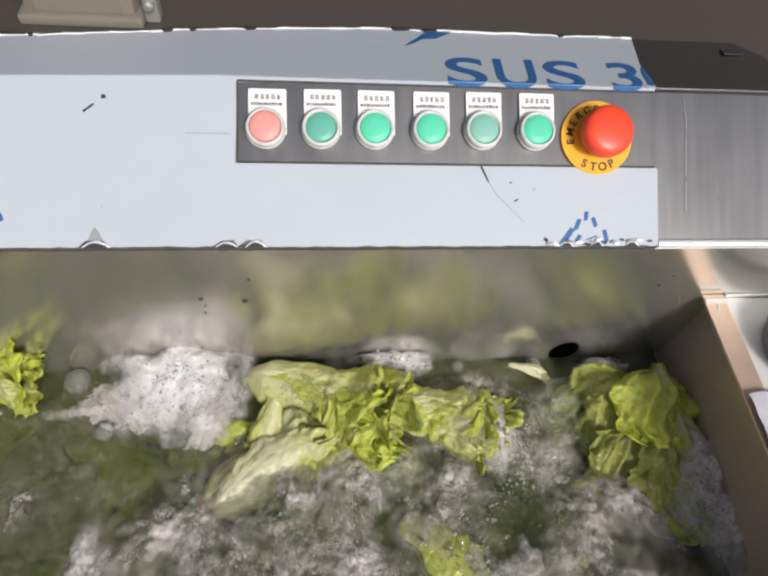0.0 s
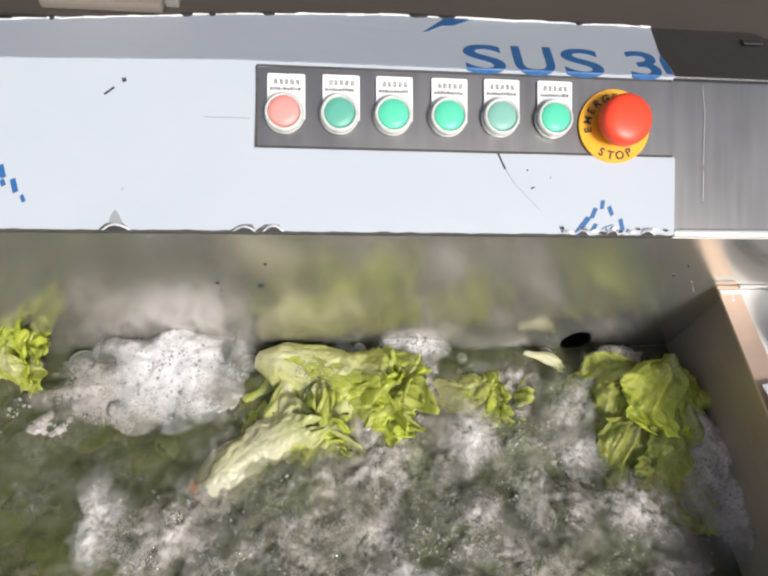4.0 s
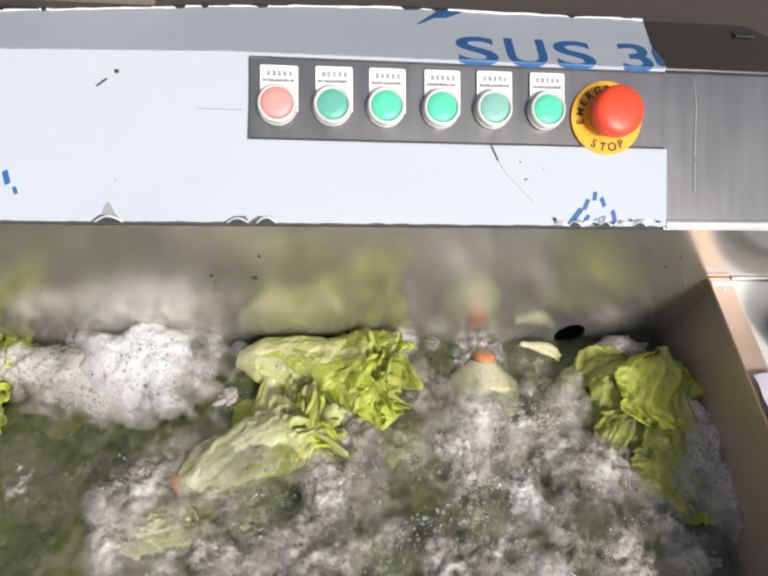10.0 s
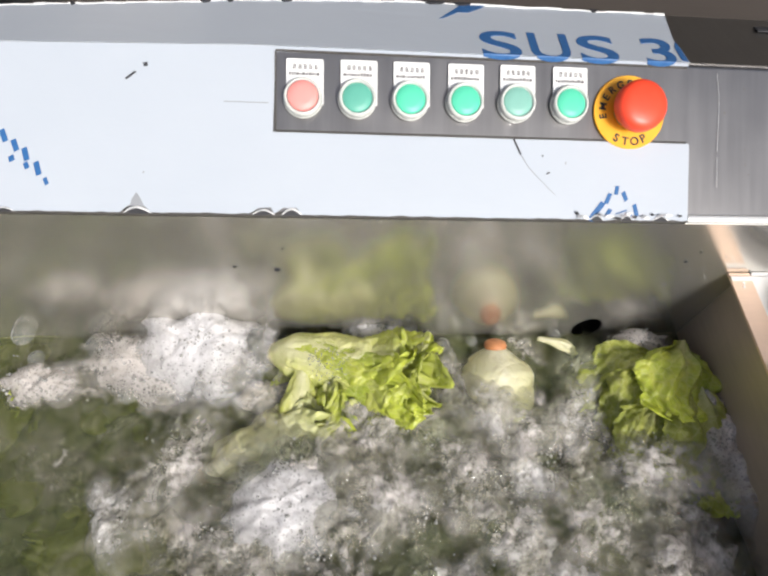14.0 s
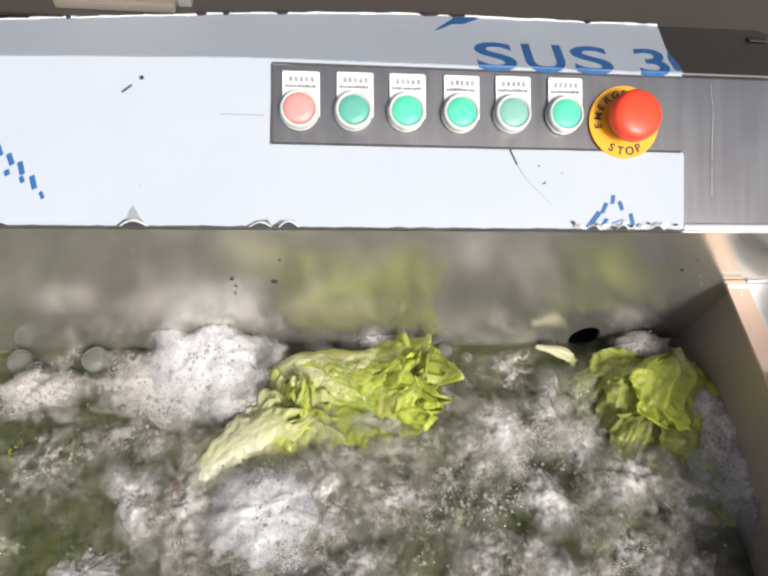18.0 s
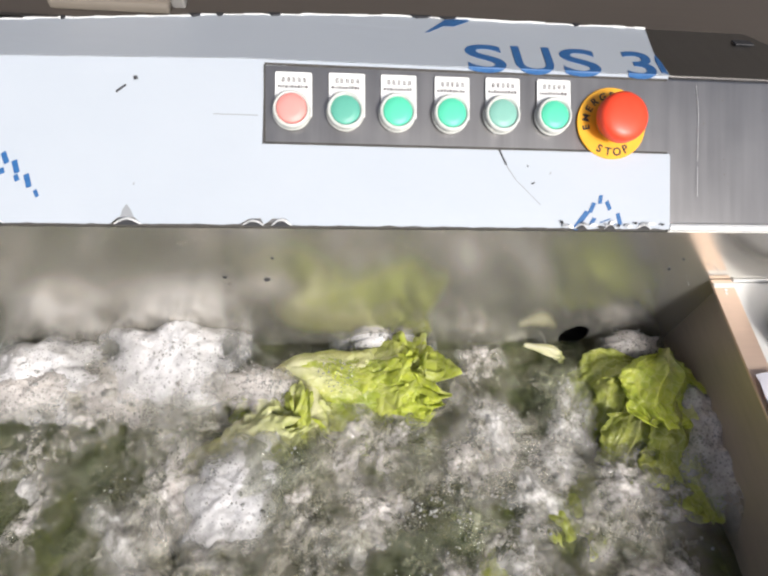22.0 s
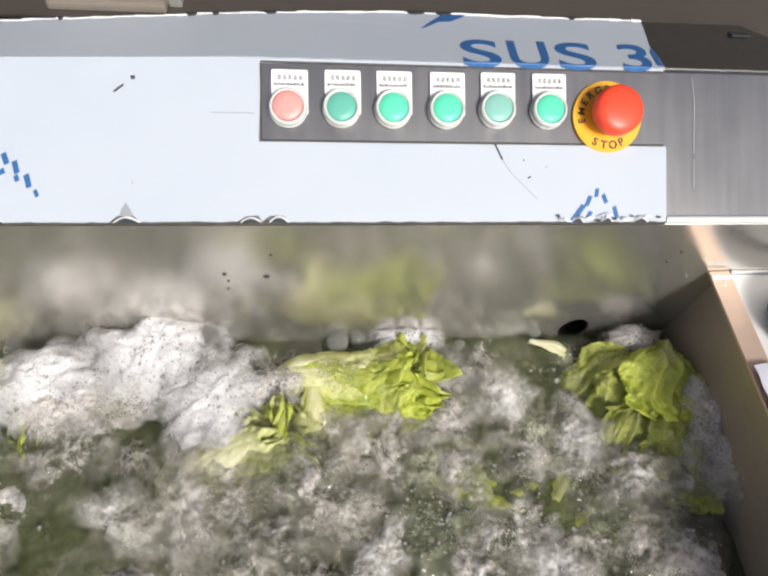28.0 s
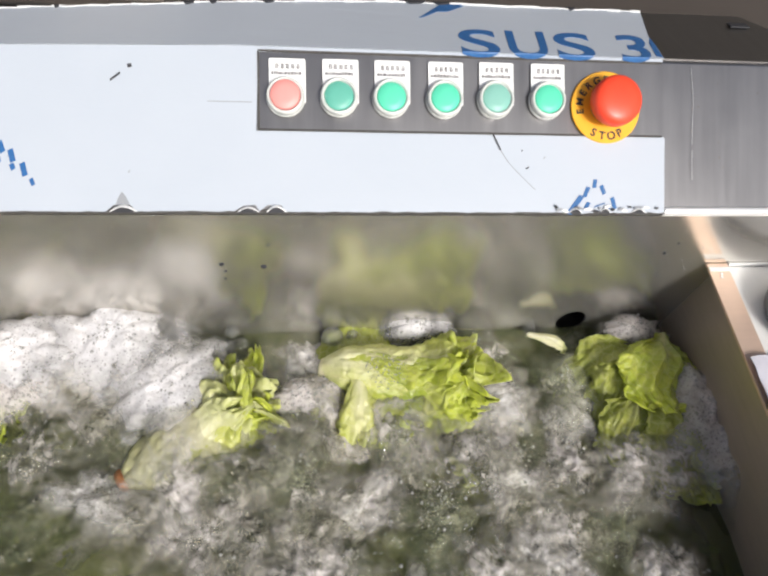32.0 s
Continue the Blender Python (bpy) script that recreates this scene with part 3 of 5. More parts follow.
# scratches on the bare steel
for x0, y0, x1, y1 in ((0.256, 0.126, 0.258, 0.104), (0.258, 0.104, 0.2565, 0.060), (0.2565, 0.055, 0.2562, 0.030)):
    d = Vector((x1 - x0, y1 - y0))
    mark = box(0, d.length, -0.00014, 0.00014, 0, 0.0002)
    part("scratch", mark, BRIGHT_STEEL, console, "fine bright scratch", FACE @ pose(x0, y0, 0.00015, 0, 0, math.degrees(math.atan2(d.y, d.x))))

r = random.Random(15)
for k in range(8):
    w = r.uniform(0.0003, 0.0006)
    part("dried_spot", lathe([(w, 0), (w * 0.8, 0.0002), (w * 0.2, 0.0003)], 9), BEIGE, console, "small dried water spot", FACE @ pose(r.uniform(0.262, 0.345), r.uniform(0.012, 0.122), 0.0001))

# ---- the protective film ----
film = tagged(new("protective_film"), "peeling bluish-white protective film printed with blue marks", "film")
rnd = random.Random(5)


def tattered(x0, x1, y, amp, step=0.006):
    """An uneven torn edge from x0 to x1."""
    out, x = [], x0
    while x < x1:
        out.append((x, y + rnd.uniform(-amp, amp) * (1.6 if rnd.random() < 0.15 else 0.6)))
        x += rnd.uniform(0.4, 1.6) * step
    return out + [(x1, y)]


edge = tattered(-0.79, 0.2300, 0.0012, 0.0007)
edge = [(x, y + (0.0050 if -0.2255 < x < -0.2065 or -0.128 < x < -0.114 or -0.108 < x < -0.094 else 0)) for x, y in edge]
outline = edge + [(0.2310, 0.0645), (0.2290, 0.0665)] + tattered(-0.1140, 0.2280, 0.0655, 0.0003, 0.03)[::-1]
outline += [(-0.1120, 0.1284), (0.050, 0.1302), (0.2300, 0.1306), (0.2300, 0.1330), (-0.13, 0.1330), (-0.79, 0.1330 - sag(-0.79))]
part("face_film", sheet(outline, 0.0003), FILM, film, m=FACE @ pose(0, 0, 0.0003))
back = [(x, 0.0665 - 0.075 * max(0.0, -x) ** 1.0 * 0.9 + y) for x, y in tattered(-0.55, 0.229, 0, 0.0009, 0.012)]
halves = ([(-0.13, 0.0), (0.2310, -0.0004), (0.2290, 0.018), (0.2260, 0.030), (0.2295, 0.0665)] + [p for p in back[::-1][1:] if p[0] > -0.13] + [(-0.13, 0.0577)],
          [(-0.55, 0.0), (-0.13, 0.0), (-0.13, 0.0577)] + [p for p in back[::-1] if p[0] < -0.13])
for half in halves:
    part("top_film", lowered(sheet([on_top(x, max(d, 0.0002)) for x, d in half], 0.0003)), FILM, film, "shaded upper run of the film", ON_TOP @ pose(0, 0, 0.0019))
for k in range(len(back) - 1):
    (ax, ay), (bx, by) = on_top(*back[k]), on_top(*back[k + 1])
    d = Vector((bx - ax, by - ay))
    w = rnd.uniform(0.0008, 0.0022)
    part("peeled_edge", box(0, d.length, -w, 0.0002, 0, rnd.uniform(0.0006, 0.0014), 0.0002), LABEL, film, "white peeled back edge", top_pose(ax, ay, 0.0021, math.degrees(math.atan2(d.y, d.x))))
for x, w, h in ((-0.216, 0.018, 0.0036), (-0.121, 0.015, 0.0030), (-0.099, 0.014, 0.0038), (0.150, 0.010, 0.0030), (0.176, 0.009, 0.0034), (0.206, 0.012, 0.0030), (-0.312, 0.012, 0.0020), (-0.345, 0.010, 0.0018)):
    arch = [(w * (i / 10 - 0.5), h * math.sin(math.pi * i / 10)) for i in range(11)]
    # Black half-ellipse drawn as the shade below the curled lip.
    part("tear", sheet([(-w / 2, -0.0006)] + arch + [(w / 2, -0.0006)], 0.0004), BLACK_INK, film, "black sheet painted as the shade under a lifted tear", FACE @ pose(x, 0.0008, 0.0007))
    verts, faces = [], []
    for i, (p, q) in enumerate(arch):
        lift = math.sin(math.pi * i / 10)
        for k in range(4):
            verts.append((x + p * (1 + 0.06 * k), 0.0008 + q * (0.90 + 0.22 * k) + 0.0003 * noise.noise(Vector((x * 99, i, k))), 0.0010 + 0.0022 * lift * (1, 0.9, 0.5, 0.0)[k]))
    for i in range(10):
        for k in range(3):
            a = i * 4 + k
            faces.append((a, a + 4, a + 5, a + 1))
    n = len(verts)
    verts += [(a, b, c - 0.0003) for a, b, c in verts]
    faces += [tuple(n + i for i in f[::-1]) for f in faces]
    hang("torn_flap", mesh_from("torn_flap", verts, faces), LABEL, film, "white curled lip of torn film", FACE)
for k in range(16):
    x, w = 0.132 + 0.0058 * k + rnd.uniform(-0.004, 0.004), rnd.uniform(0.0012, 0.0056)
    pts = [(-w, -0.0006), (0, -0.0010 - rnd.uniform(0, 0.0008)), (w, -0.0004), (w * 0.5, 0.0008), (-w * 0.4, 0.0006 + rnd.uniform(0, 0.0012))]
    part("torn_scrap", sheet(pts, 0.0005), (BLACK_INK, GREY_INK, LABEL)[k % 3], film, "small torn scrap of film", FACE @ pose(x, 0.0034 + rnd.uniform(-0.0016, 0.0024), 0.0022, 0, 0, rnd.uniform(-25, 25)))
for x, w in ((-0.105, 0.0060), (0.163, 0.0040), (-0.272, 0.0022), (-0.170, 0.0050), (-0.150, 0.0030), (0.020, 0.0100), (0.045, 0.0080)):
    d = 0.0655 - 0.0675 * max(0.0, -x)
    nick = [on_top(x - w, d + 0.0010), on_top(x + w, d + 0.0010), on_top(x + w * 0.6, d - 0.0012), on_top(x - w * 0.3, d - 0.0022)]
    part("nick", lowered(sheet(nick, 0.0016)), BLACK_INK, film, "dark nick in the film edge", ON_TOP @ pose(0, 0, 0.0024))
part("wrinkle", sheet([(-0.2215, 0.0060), (-0.2110, 0.0060), (-0.2140, 0.0125), (-0.2168, 0.0165), (-0.2200, 0.0115)], 0.0004), GREY_INK, film, "grey crease in the film", FACE @ pose(0, 0, 0.0005))

# blue print on the film: the steel grade and a ring of dashes
INK_Z = 0.0023


def wrap_over(me, x0):
    """Lays a letter on the top of the box, its foot folded over the bend on to the sloped face."""
    bm = bmesh.new()
    bm.from_mesh(me)
    for y in (0.0041, 0.0049):
        bmesh.ops.bisect_plane(bm, geom=bm.verts[:] + bm.edges[:] + bm.faces[:], plane_co=(0, y, 0), plane_no=(0, 1, 0))
    down = (ON_TOP @ pose(0, 0, INK_Z)).inverted() @ FACE
    for v in bm.verts:
        x, d, z = v.co.x + x0, v.co.y - 0.0045, v.co.z
        if d < 0:
            v.co = down @ Vector((x, 0.1327 + d * 0.75, 0.0010 + z))
        else:
            v.co.x, v.co.y = on_top(x, max(d, 0.0003))
    bm.to_mesh(me)
    bm.free()


for ch, x0, x1 in (("S", 0.0535, 0.0868), ("U", 0.0950, 0.1290), ("S", 0.1368, 0.1700), ("3", 0.1935, 0.2205)):
    me = words(ch, 0.06, 1.0, 0.0003, 0.014)
    xs, ys = [v.co.x for v in me.vertices], [v.co.y for v in me.vertices]
    me.transform(Matrix.Diagonal(((x1 - x0) / (max(xs) - min(xs)), 0.0350 / (max(ys) - min(ys)), 1, 1)) @ Matrix.Translation((-min(xs), -min(ys), 0)))
    wrap_over(me, x0)
    hang("letter", me, INK, film, "blue printed letter", ON_TOP @ pose(0, 0, INK_Z))
part("letter", sheet([on_top(x, d) for x, d in ((0.2245, 0.003), (0.2300, 0.0015), (0.2285, 0.018), (0.2262, 0.0275), (0.2235, 0.020))], 0.0003), INK, film, "cut-off blue printed figure", ON_TOP @ pose(0, 0, INK_Z))
for pts in ([(0.0225, 0.044), (0.0270, 0.0455), (0.0480, 0.0600), (0.0640, 0.0655), (0.0520, 0.0650), (0.0430, 0.0640)], [(0.036, 0.0540), (0.049, 0.0545), (0.064, 0.0635), (0.058, 0.0640)]):
    part("stroke", sheet([on_top(x, d) for x, d in pts], 0.0003), INK, film, "blue printed stroke", ON_TOP @ pose(0, 0, INK_Z))


def dashes(cx, cy, size, turn, places):
    for x, y, w, h, r in places:
        part("print_mark", sheet([(-w / 2, -h / 2), (w / 2, -h / 2 + w * 0.2), (w / 2, h / 2), (-w / 2, h / 2 - w * 0.2)], 0.0003), INK, film, "blue printed mark", FACE @ pose(cx + x * size, cy + y * size, 0.0006, 0, 0, turn + r))


dashes(0.1665, 0.0, 1.0, 0, [(-0.0165, 0.0075, 0.0045, 0.0200, -38), (-0.0065, 0.0185, 0.0036, 0.0100, -24), (0.0010, 0.0255, 0.0034, 0.0080, -8), (0.0080, 0.0205, 0.0036, 0.0085, 22), (0.0175, 0.0090, 0.0036, 0.0110, 14), (-0.0060, 0.0070, 0.0034, 0.0070, -30), (0.0050, 0.0075, 0.0100, 0.0030, 8), (0.0115, 0.0050, 0.0050, 0.0026, -12)])
dashes(-0.2960, 0.0380, 1.0, 0, [(-0.0085, 0.0120, 0.0042, 0.0095, 18), (-0.0010, 0.0055, 0.0042, 0.0105, 12), (0.0075, -0.0050, 0.0042, 0.0110, 12), (0.0135, -0.0145, 0.0030, 0.0060, 22), (-0.0005, -0.0030, 0.0036, 0.0055, 20), (-0.0110, 0.0020, 0.0042, 0.0050, 15), (-0.0165, 0.0190, 0.0042, 0.0100, 18)])
for x0, y0, x1, y1, w in ((-0.2248, 0.1028, -0.2172, 0.1088, 0.0016), (-0.2118, 0.1142, -0.2086, 0.1148, 0.0030), (0.0795, 0.0656, 0.0855, 0.0530, 0.0016), (0.0855, 0.0530, 0.0930, 0.0415, 0.0007), (0.0930, 0.0415, 0.1150, 0.0200, 0.0005), (0.1035, 0.0520, 0.1045, 0.0530, 0.0012), (0.1230, 0.0460, 0.1240, 0.0480, 0.0010), (0.1070, 0.0375, 0.1100, 0.0390, 0.0012), (-0.212, 0.031, -0.211, 0.033, 0.0008)):
    d = Vector((x1 - x0, y1 - y0))
    part("scuff", box(0, d.length, -w / 2, w / 2, 0, 0.0002), BLACK_INK if w > 0.001 else GREY_INK, film, "dark scuff on the film", FACE @ pose(x0, y0, 0.0006, 0, 0, math.degrees(math.atan2(d.y, d.x))))
part("slit", box(-0.1515, -0.1172, 0.0878, 0.0885, 0, 0.0002), GREY_INK, film, "fine dark slit in the film", FACE @ pose(0, 0, 0.0006))


# ---- the buttons ----
def push_button(x, y, lens, label, raised):
    b = tagged(new("push_button"), label, "button", "push buttons on the control box")
    b.matrix_basis = FACE @ pose(x, y, 0.0)
    plate = [(-0.0145, -0.004), (0.0145, -0.004), (0.0145, 0.0300), (0.0135, 0.0310), (-0.0135, 0.0310), (-0.0145, 0.0300)]
    tag = part("label_plate", sheet(plate, 0.0016), LABEL, b, "white printed name plate", pose(0.0015, 0, 0.0008))
    r = random.Random(int(x * 1e4))
    for k in range(5):
        xx = -0.0098 + k * 0.0042
        for j in range(3):
            part("print_bar", box(xx + r.uniform(0, 0.0008), xx + 0.0032 - r.uniform(0, 0.0010), 0.0232 + j * 0.0014, 0.0239 + j * 0.0014, 0, 0.00015), PRINT, tag, m=pose(0, 0, 0.0016))
        for dx in (r.uniform(0.0003, 0.0010), r.uniform(0.0018, 0.0026)):
            part("print_bar", box(xx + dx, xx + dx + 0.0006, 0.0228, 0.0228 + r.uniform(0.0028, 0.0044), 0, 0.00015), PRINT, tag, m=pose(0, 0, 0.00162))
    xx = -0.0125
    while xx < 0.0105:
        w = r.uniform(0.0010, 0.0026)
        part("print_bar", box(xx, xx + w, 0.0182, 0.0182 + r.uniform(0.0017, 0.0026), 0, 0.00015), PRINT, tag, m=pose(0, 0, 0.0016))
        xx += w + 0.0005
    part("collar", lathe([(0.0155, 0), (0.0155, 0.0018), (0.0150, 0.0024)], 36), BEZEL, b, smooth=True, m=pose(0, 0, 0.0006))
    part("bezel", lathe([(0.0148, 0.0018), (0.0148, 0.0075), (0.0142, 0.0092), (0.0128, 0.0098), (0.0122, 0.0086), (0.0120, 0.0070)], 36), BEZEL, b, "cream ring round the lens", smooth=True)
    part("lens", lathe([(0.0117, 0.006), (0.0117, raised - 0.0010), (0.0108, raised), (0.006, raised + 0.0005), (0.0006, raised + 0.0007)], 36), lens, b, smooth=True)
    return b


BUTTONS = [(-0.0906, 0.0920, RED_LENS, "red round push button with a white name plate", 0.0112),
           (-0.0482, 0.0926, GREEN_MID, "dull green round push button with a name plate", 0.0086),
           (-0.0062, 0.0928, GREEN_LIT, "lit bright green round push button with a name plate", 0.0090),
           (0.0380, 0.0930, GREEN_LIT, "lit bright green round push button with a name plate", 0.0090),
           (0.0808, 0.0938, GREEN_DIM, "pale unlit green round push button with a name plate", 0.0086),
           (0.1250, 0.0940, GREEN_LIT, "lit bright green round push button with a name plate", 0.0090)]
for b in BUTTONS:
    push_button(*b)

stop = tagged(new("emergency_stop_button"), "red mushroom emergency stop button on a yellow disc", "button")
stop.matrix_basis = FACE @ pose(0.1776, 0.0902, 0.0004)
part("disc", lathe([(0.0304, 0), (0.0306, 0.0010), (0.0300, 0.0016)], 48), STOP_YELLOW, stop, "yellow warning disc", smooth=False)


def ring_words(text, radius, first, step, size, inward):
    for k, ch in enumerate(text):
        a = first + k * step
        turn = a + 90 if inward else a - 90
        me = words(ch, size, 1.0, 0.0002)
        xs = [v.co.x for v in me.vertices]
        me.transform(Matrix.Translation((-(min(xs) + max(xs)) / 2, -size * 0.35, 0)))
        hang("letter", me, BLACK_INK, stop, "black letter on the disc", pose(radius * math.cos(radians(a)), radius * math.sin(radians(a)), 0.0018, 0, 0, turn))


ring_words("STOP", 0.0242, 242, 19, 0.0095, True)
ring_words("EMERGENCY", 0.0235, 190, -20, 0.0085, False)
part("stem", lathe([(0.0135, 0.001), (0.0135, 0.010), (0.0115, 0.011), (0.0115, 0.015)], 36), COLLAR, stop, "grey stem under the cap", smooth=True)
part("cap", lathe([(0.0150, 0.0112), (0.0190, 0.0124), (0.0205, 0.0150), (0.0206, 0.0200), (0.0200, 0.0232), (0.0180, 0.0254), (0.0136, 0.0270), (0.0066, 0.0278), (0.0006, 0.0280)], 48), STOP_RED, stop, "glossy red mushroom cap", smooth=True)

# ---- behind the control box ----
hood = tagged(new("rear_housing"), "dull brown-grey steel housing behind the control box", "housing")
part("top_plate", box(-0.80, 0.62, 0.215, 0.75, 0.860, 0.866, 0.001), REAR_STEEL, hood)
part("rear_skirt", box(-0.80, 0.62, 0.735, 0.75, 0.0, 0.8595), REAR_STEEL, hood)
part("rear_end", box(0.60, 0.62, 0.222, 0.734, 0.0, 0.8595), REAR_STEEL, hood)
part("front_skirt", box(-0.80, 0.60, 0.216, 0.222, 0.0, 0.8595), REAR_STEEL, hood)
duct = tagged(new("beige_duct"), "beige moulded plastic duct with a clamp", "duct")
duct.matrix_basis = pose(-0.2650, 0.286, 0.8662)
part("body", box(-0.050, 0.050, -0.038, 0.055, 0, 0.20, 0.012), BEIGE, duct, smooth=False)
part("flange", box(-0.055, 0.055, -0.044, 0.060, 0, 0.010, 0.003), BEIGE, duct)
part("clamp", box(0.055, 0.069, -0.034, -0.018, 0.0, 0.09, 0.003), COLLAR, duct, "worn steel clamp bracket")
part("clamp_screw", lathe([(0.005, 0), (0.005, 0.006), (0.003, 0.008)], 12), COLLAR, duct, m=pose(0.062, -0.034, 0.020, 90, 0, 0))

# specks of dirt stuck to the tank wall
for x, z, w in ((-0.1523, 0.7765, 0.0022), (-0.1155, 0.7720, 0.0030), (-0.150, 0.765, 0.0013), (-0.109, 0.806, 0.0014), (-0.152, 0.752, 0.0013), (0.262, 0.790, 0.0016), (0.268, 0.806, 0.0011)):
    dirt = part("dirt_speck", lathe([(w, 0), (w * 0.8, 0.0006), (w * 0.2, 0.0009)], 9), BLACK_INK, m=pose(x, -0.0002, z, 90, 0, 0))
    tagged(dirt, "tiny dark speck stuck to the tank wall", "speck", "specks on the tank wall")

drops, r = bmesh.new(), random.Random(9)
for k in range(30):
    x, z, w = r.gauss(0.272, 0.022), r.gauss(0.760, 0.036), r.uniform(0.0003, 0.0009)
    if x < 0.312 and 0.69 < z < 0.835:
        bmesh.ops.create_icosphere(drops, subdivisions=1, radius=w, matrix=pose(x, -0.0004, z) @ Matrix.Diagonal((1, 0.5, r.uniform(1.0, 1.8), 1)))
drop_mat = mat("water_drop", (0.42, 0.42, 0.40), 0.05, 0, 0.9)
tagged(part("water_drops", drops, drop_mat, smooth=True), "scattered bright water drops on the tank wall", "water", "", "stuff")

# ---- lettuce ----
EYE, SINK = Vector((-0.070, -0.285, 1.228)), 1.045


def sunk(x, y, z):
    """From the plan drawn at 0.69 m down to the true water level, along the line of sight from above the tank."""
    q = EYE + (Vector((x, y, z)) - EYE) * SINK
    return q.x, min(q.y, -0.006), q.z


def smooth_step(a, b, x):
    t = min(1.0, max(0.0, (x - a) / (b - a)))
    return t * t * (3 - 2 * t)


def leaf_mesh(L, W, seed, bend=0.5, cup=-0.5, ruffle=0.010, stalk=0.42, nu=40, nv=31):
    """A lettuce leaf along x: thick pale rib, cupped blade, frilled margin; closed and with thickness."""
    r = random.Random(seed)
    p1, p2, p3 = (r.uniform(0, 6.3) for _ in range(3))
    top, uvs, x, z = [], [], 0.0, 0.0
    thick = []
    for i in range(nu):
        u = i / (nu - 1)
        th = bend * (u - 0.15) * abs(u - 0.15) * 2
        x += L / (nu - 1) * math.cos(th)
        z -= L / (nu - 1) * math.sin(th)
        s = smooth_step(0.12, 0.62, u)
        w = W * (stalk * (1 - s) + s)
        if u > 0.62:
            w *= math.sqrt(max(0.02, 1 - ((u - 0.62) / 0.40) ** 2))
        w *= math.sqrt(min(1.0, 0.12 + u / 0.10))
        grow = smooth_step(0.25, 0.85, u)
        for j in range(nv):
            v = 2 * j / (nv - 1) - 1
            e = abs(v) ** 3.0
            rim = max(e, smooth_step(0.80, 1.0, u))
            lobes = noise.fractal(Vector((u * 7 + seed, v * 2.5, seed * 1.7)), 1.0, 2.0, 3)
            frill = noise.fractal(Vector((u * 10 + seed, v * 6, seed * 2.3)), 0.9, 2.0, 2)
            wave = 0.5 * math.sin(u * 33 + p1 + 2 * lobes) + 0.9 * frill
            folds = math.sin(v * 5.0 + p3 + 1.8 * lobes) + 0.5 * math.sin(v * 9.0 - p2 + u * 3)
            reach = 1 + 0.20 * e * lobes + 0.12 * e * frill
            tip = grow * max(0.0, u - 0.7) * (0.35 * lobes + 0.15 * frill) * L
            zz = z + cup * v * v * w + ruffle * grow * (rim * wave + 0.30 * folds)
            zz += 0.004 * grow * noise.fractal(Vector((u * 6, v * 4, seed * 3.1)), 0.9, 2.0, 4)
            top.append((x + tip, v * w * reach + 0.4 * ruffle * e * frill, zz))
            uvs.append((u, j / (nv - 1)))
            thick.append(0.0009 + 0.0065 * (1 - smooth_step(0.1, 0.75, u)) * max(0.0, 1 - abs(v) * 1.3) ** 1.3)
    n = len(top)
    verts = top + [(a, b, c - t) for (a, b, c), t in zip(top, thick)]
    faces = []
    for i in range(nu - 1):
        for j in range(nv - 1):
            a = i * nv + j
            faces.append((a, a + nv, a + nv + 1, a + 1))
            faces.append((n + a, n + a + 1, n + a + nv + 1, n + a + nv))
    ring = [j for j in range(nv)] + [i * nv + nv - 1 for i in range(1, nu)] + [(nu - 1) * nv + j for j in range(nv - 2, -1, -1)] + [i * nv for i in range(nu - 2, 0, -1)]
    for k in range(len(ring)):
        a, b = ring[k], ring[(k + 1) % len(ring)]
        faces.append((a, b, n + b, n + a))
    return mesh_from("leaf", verts, faces, True, uvs + uvs)


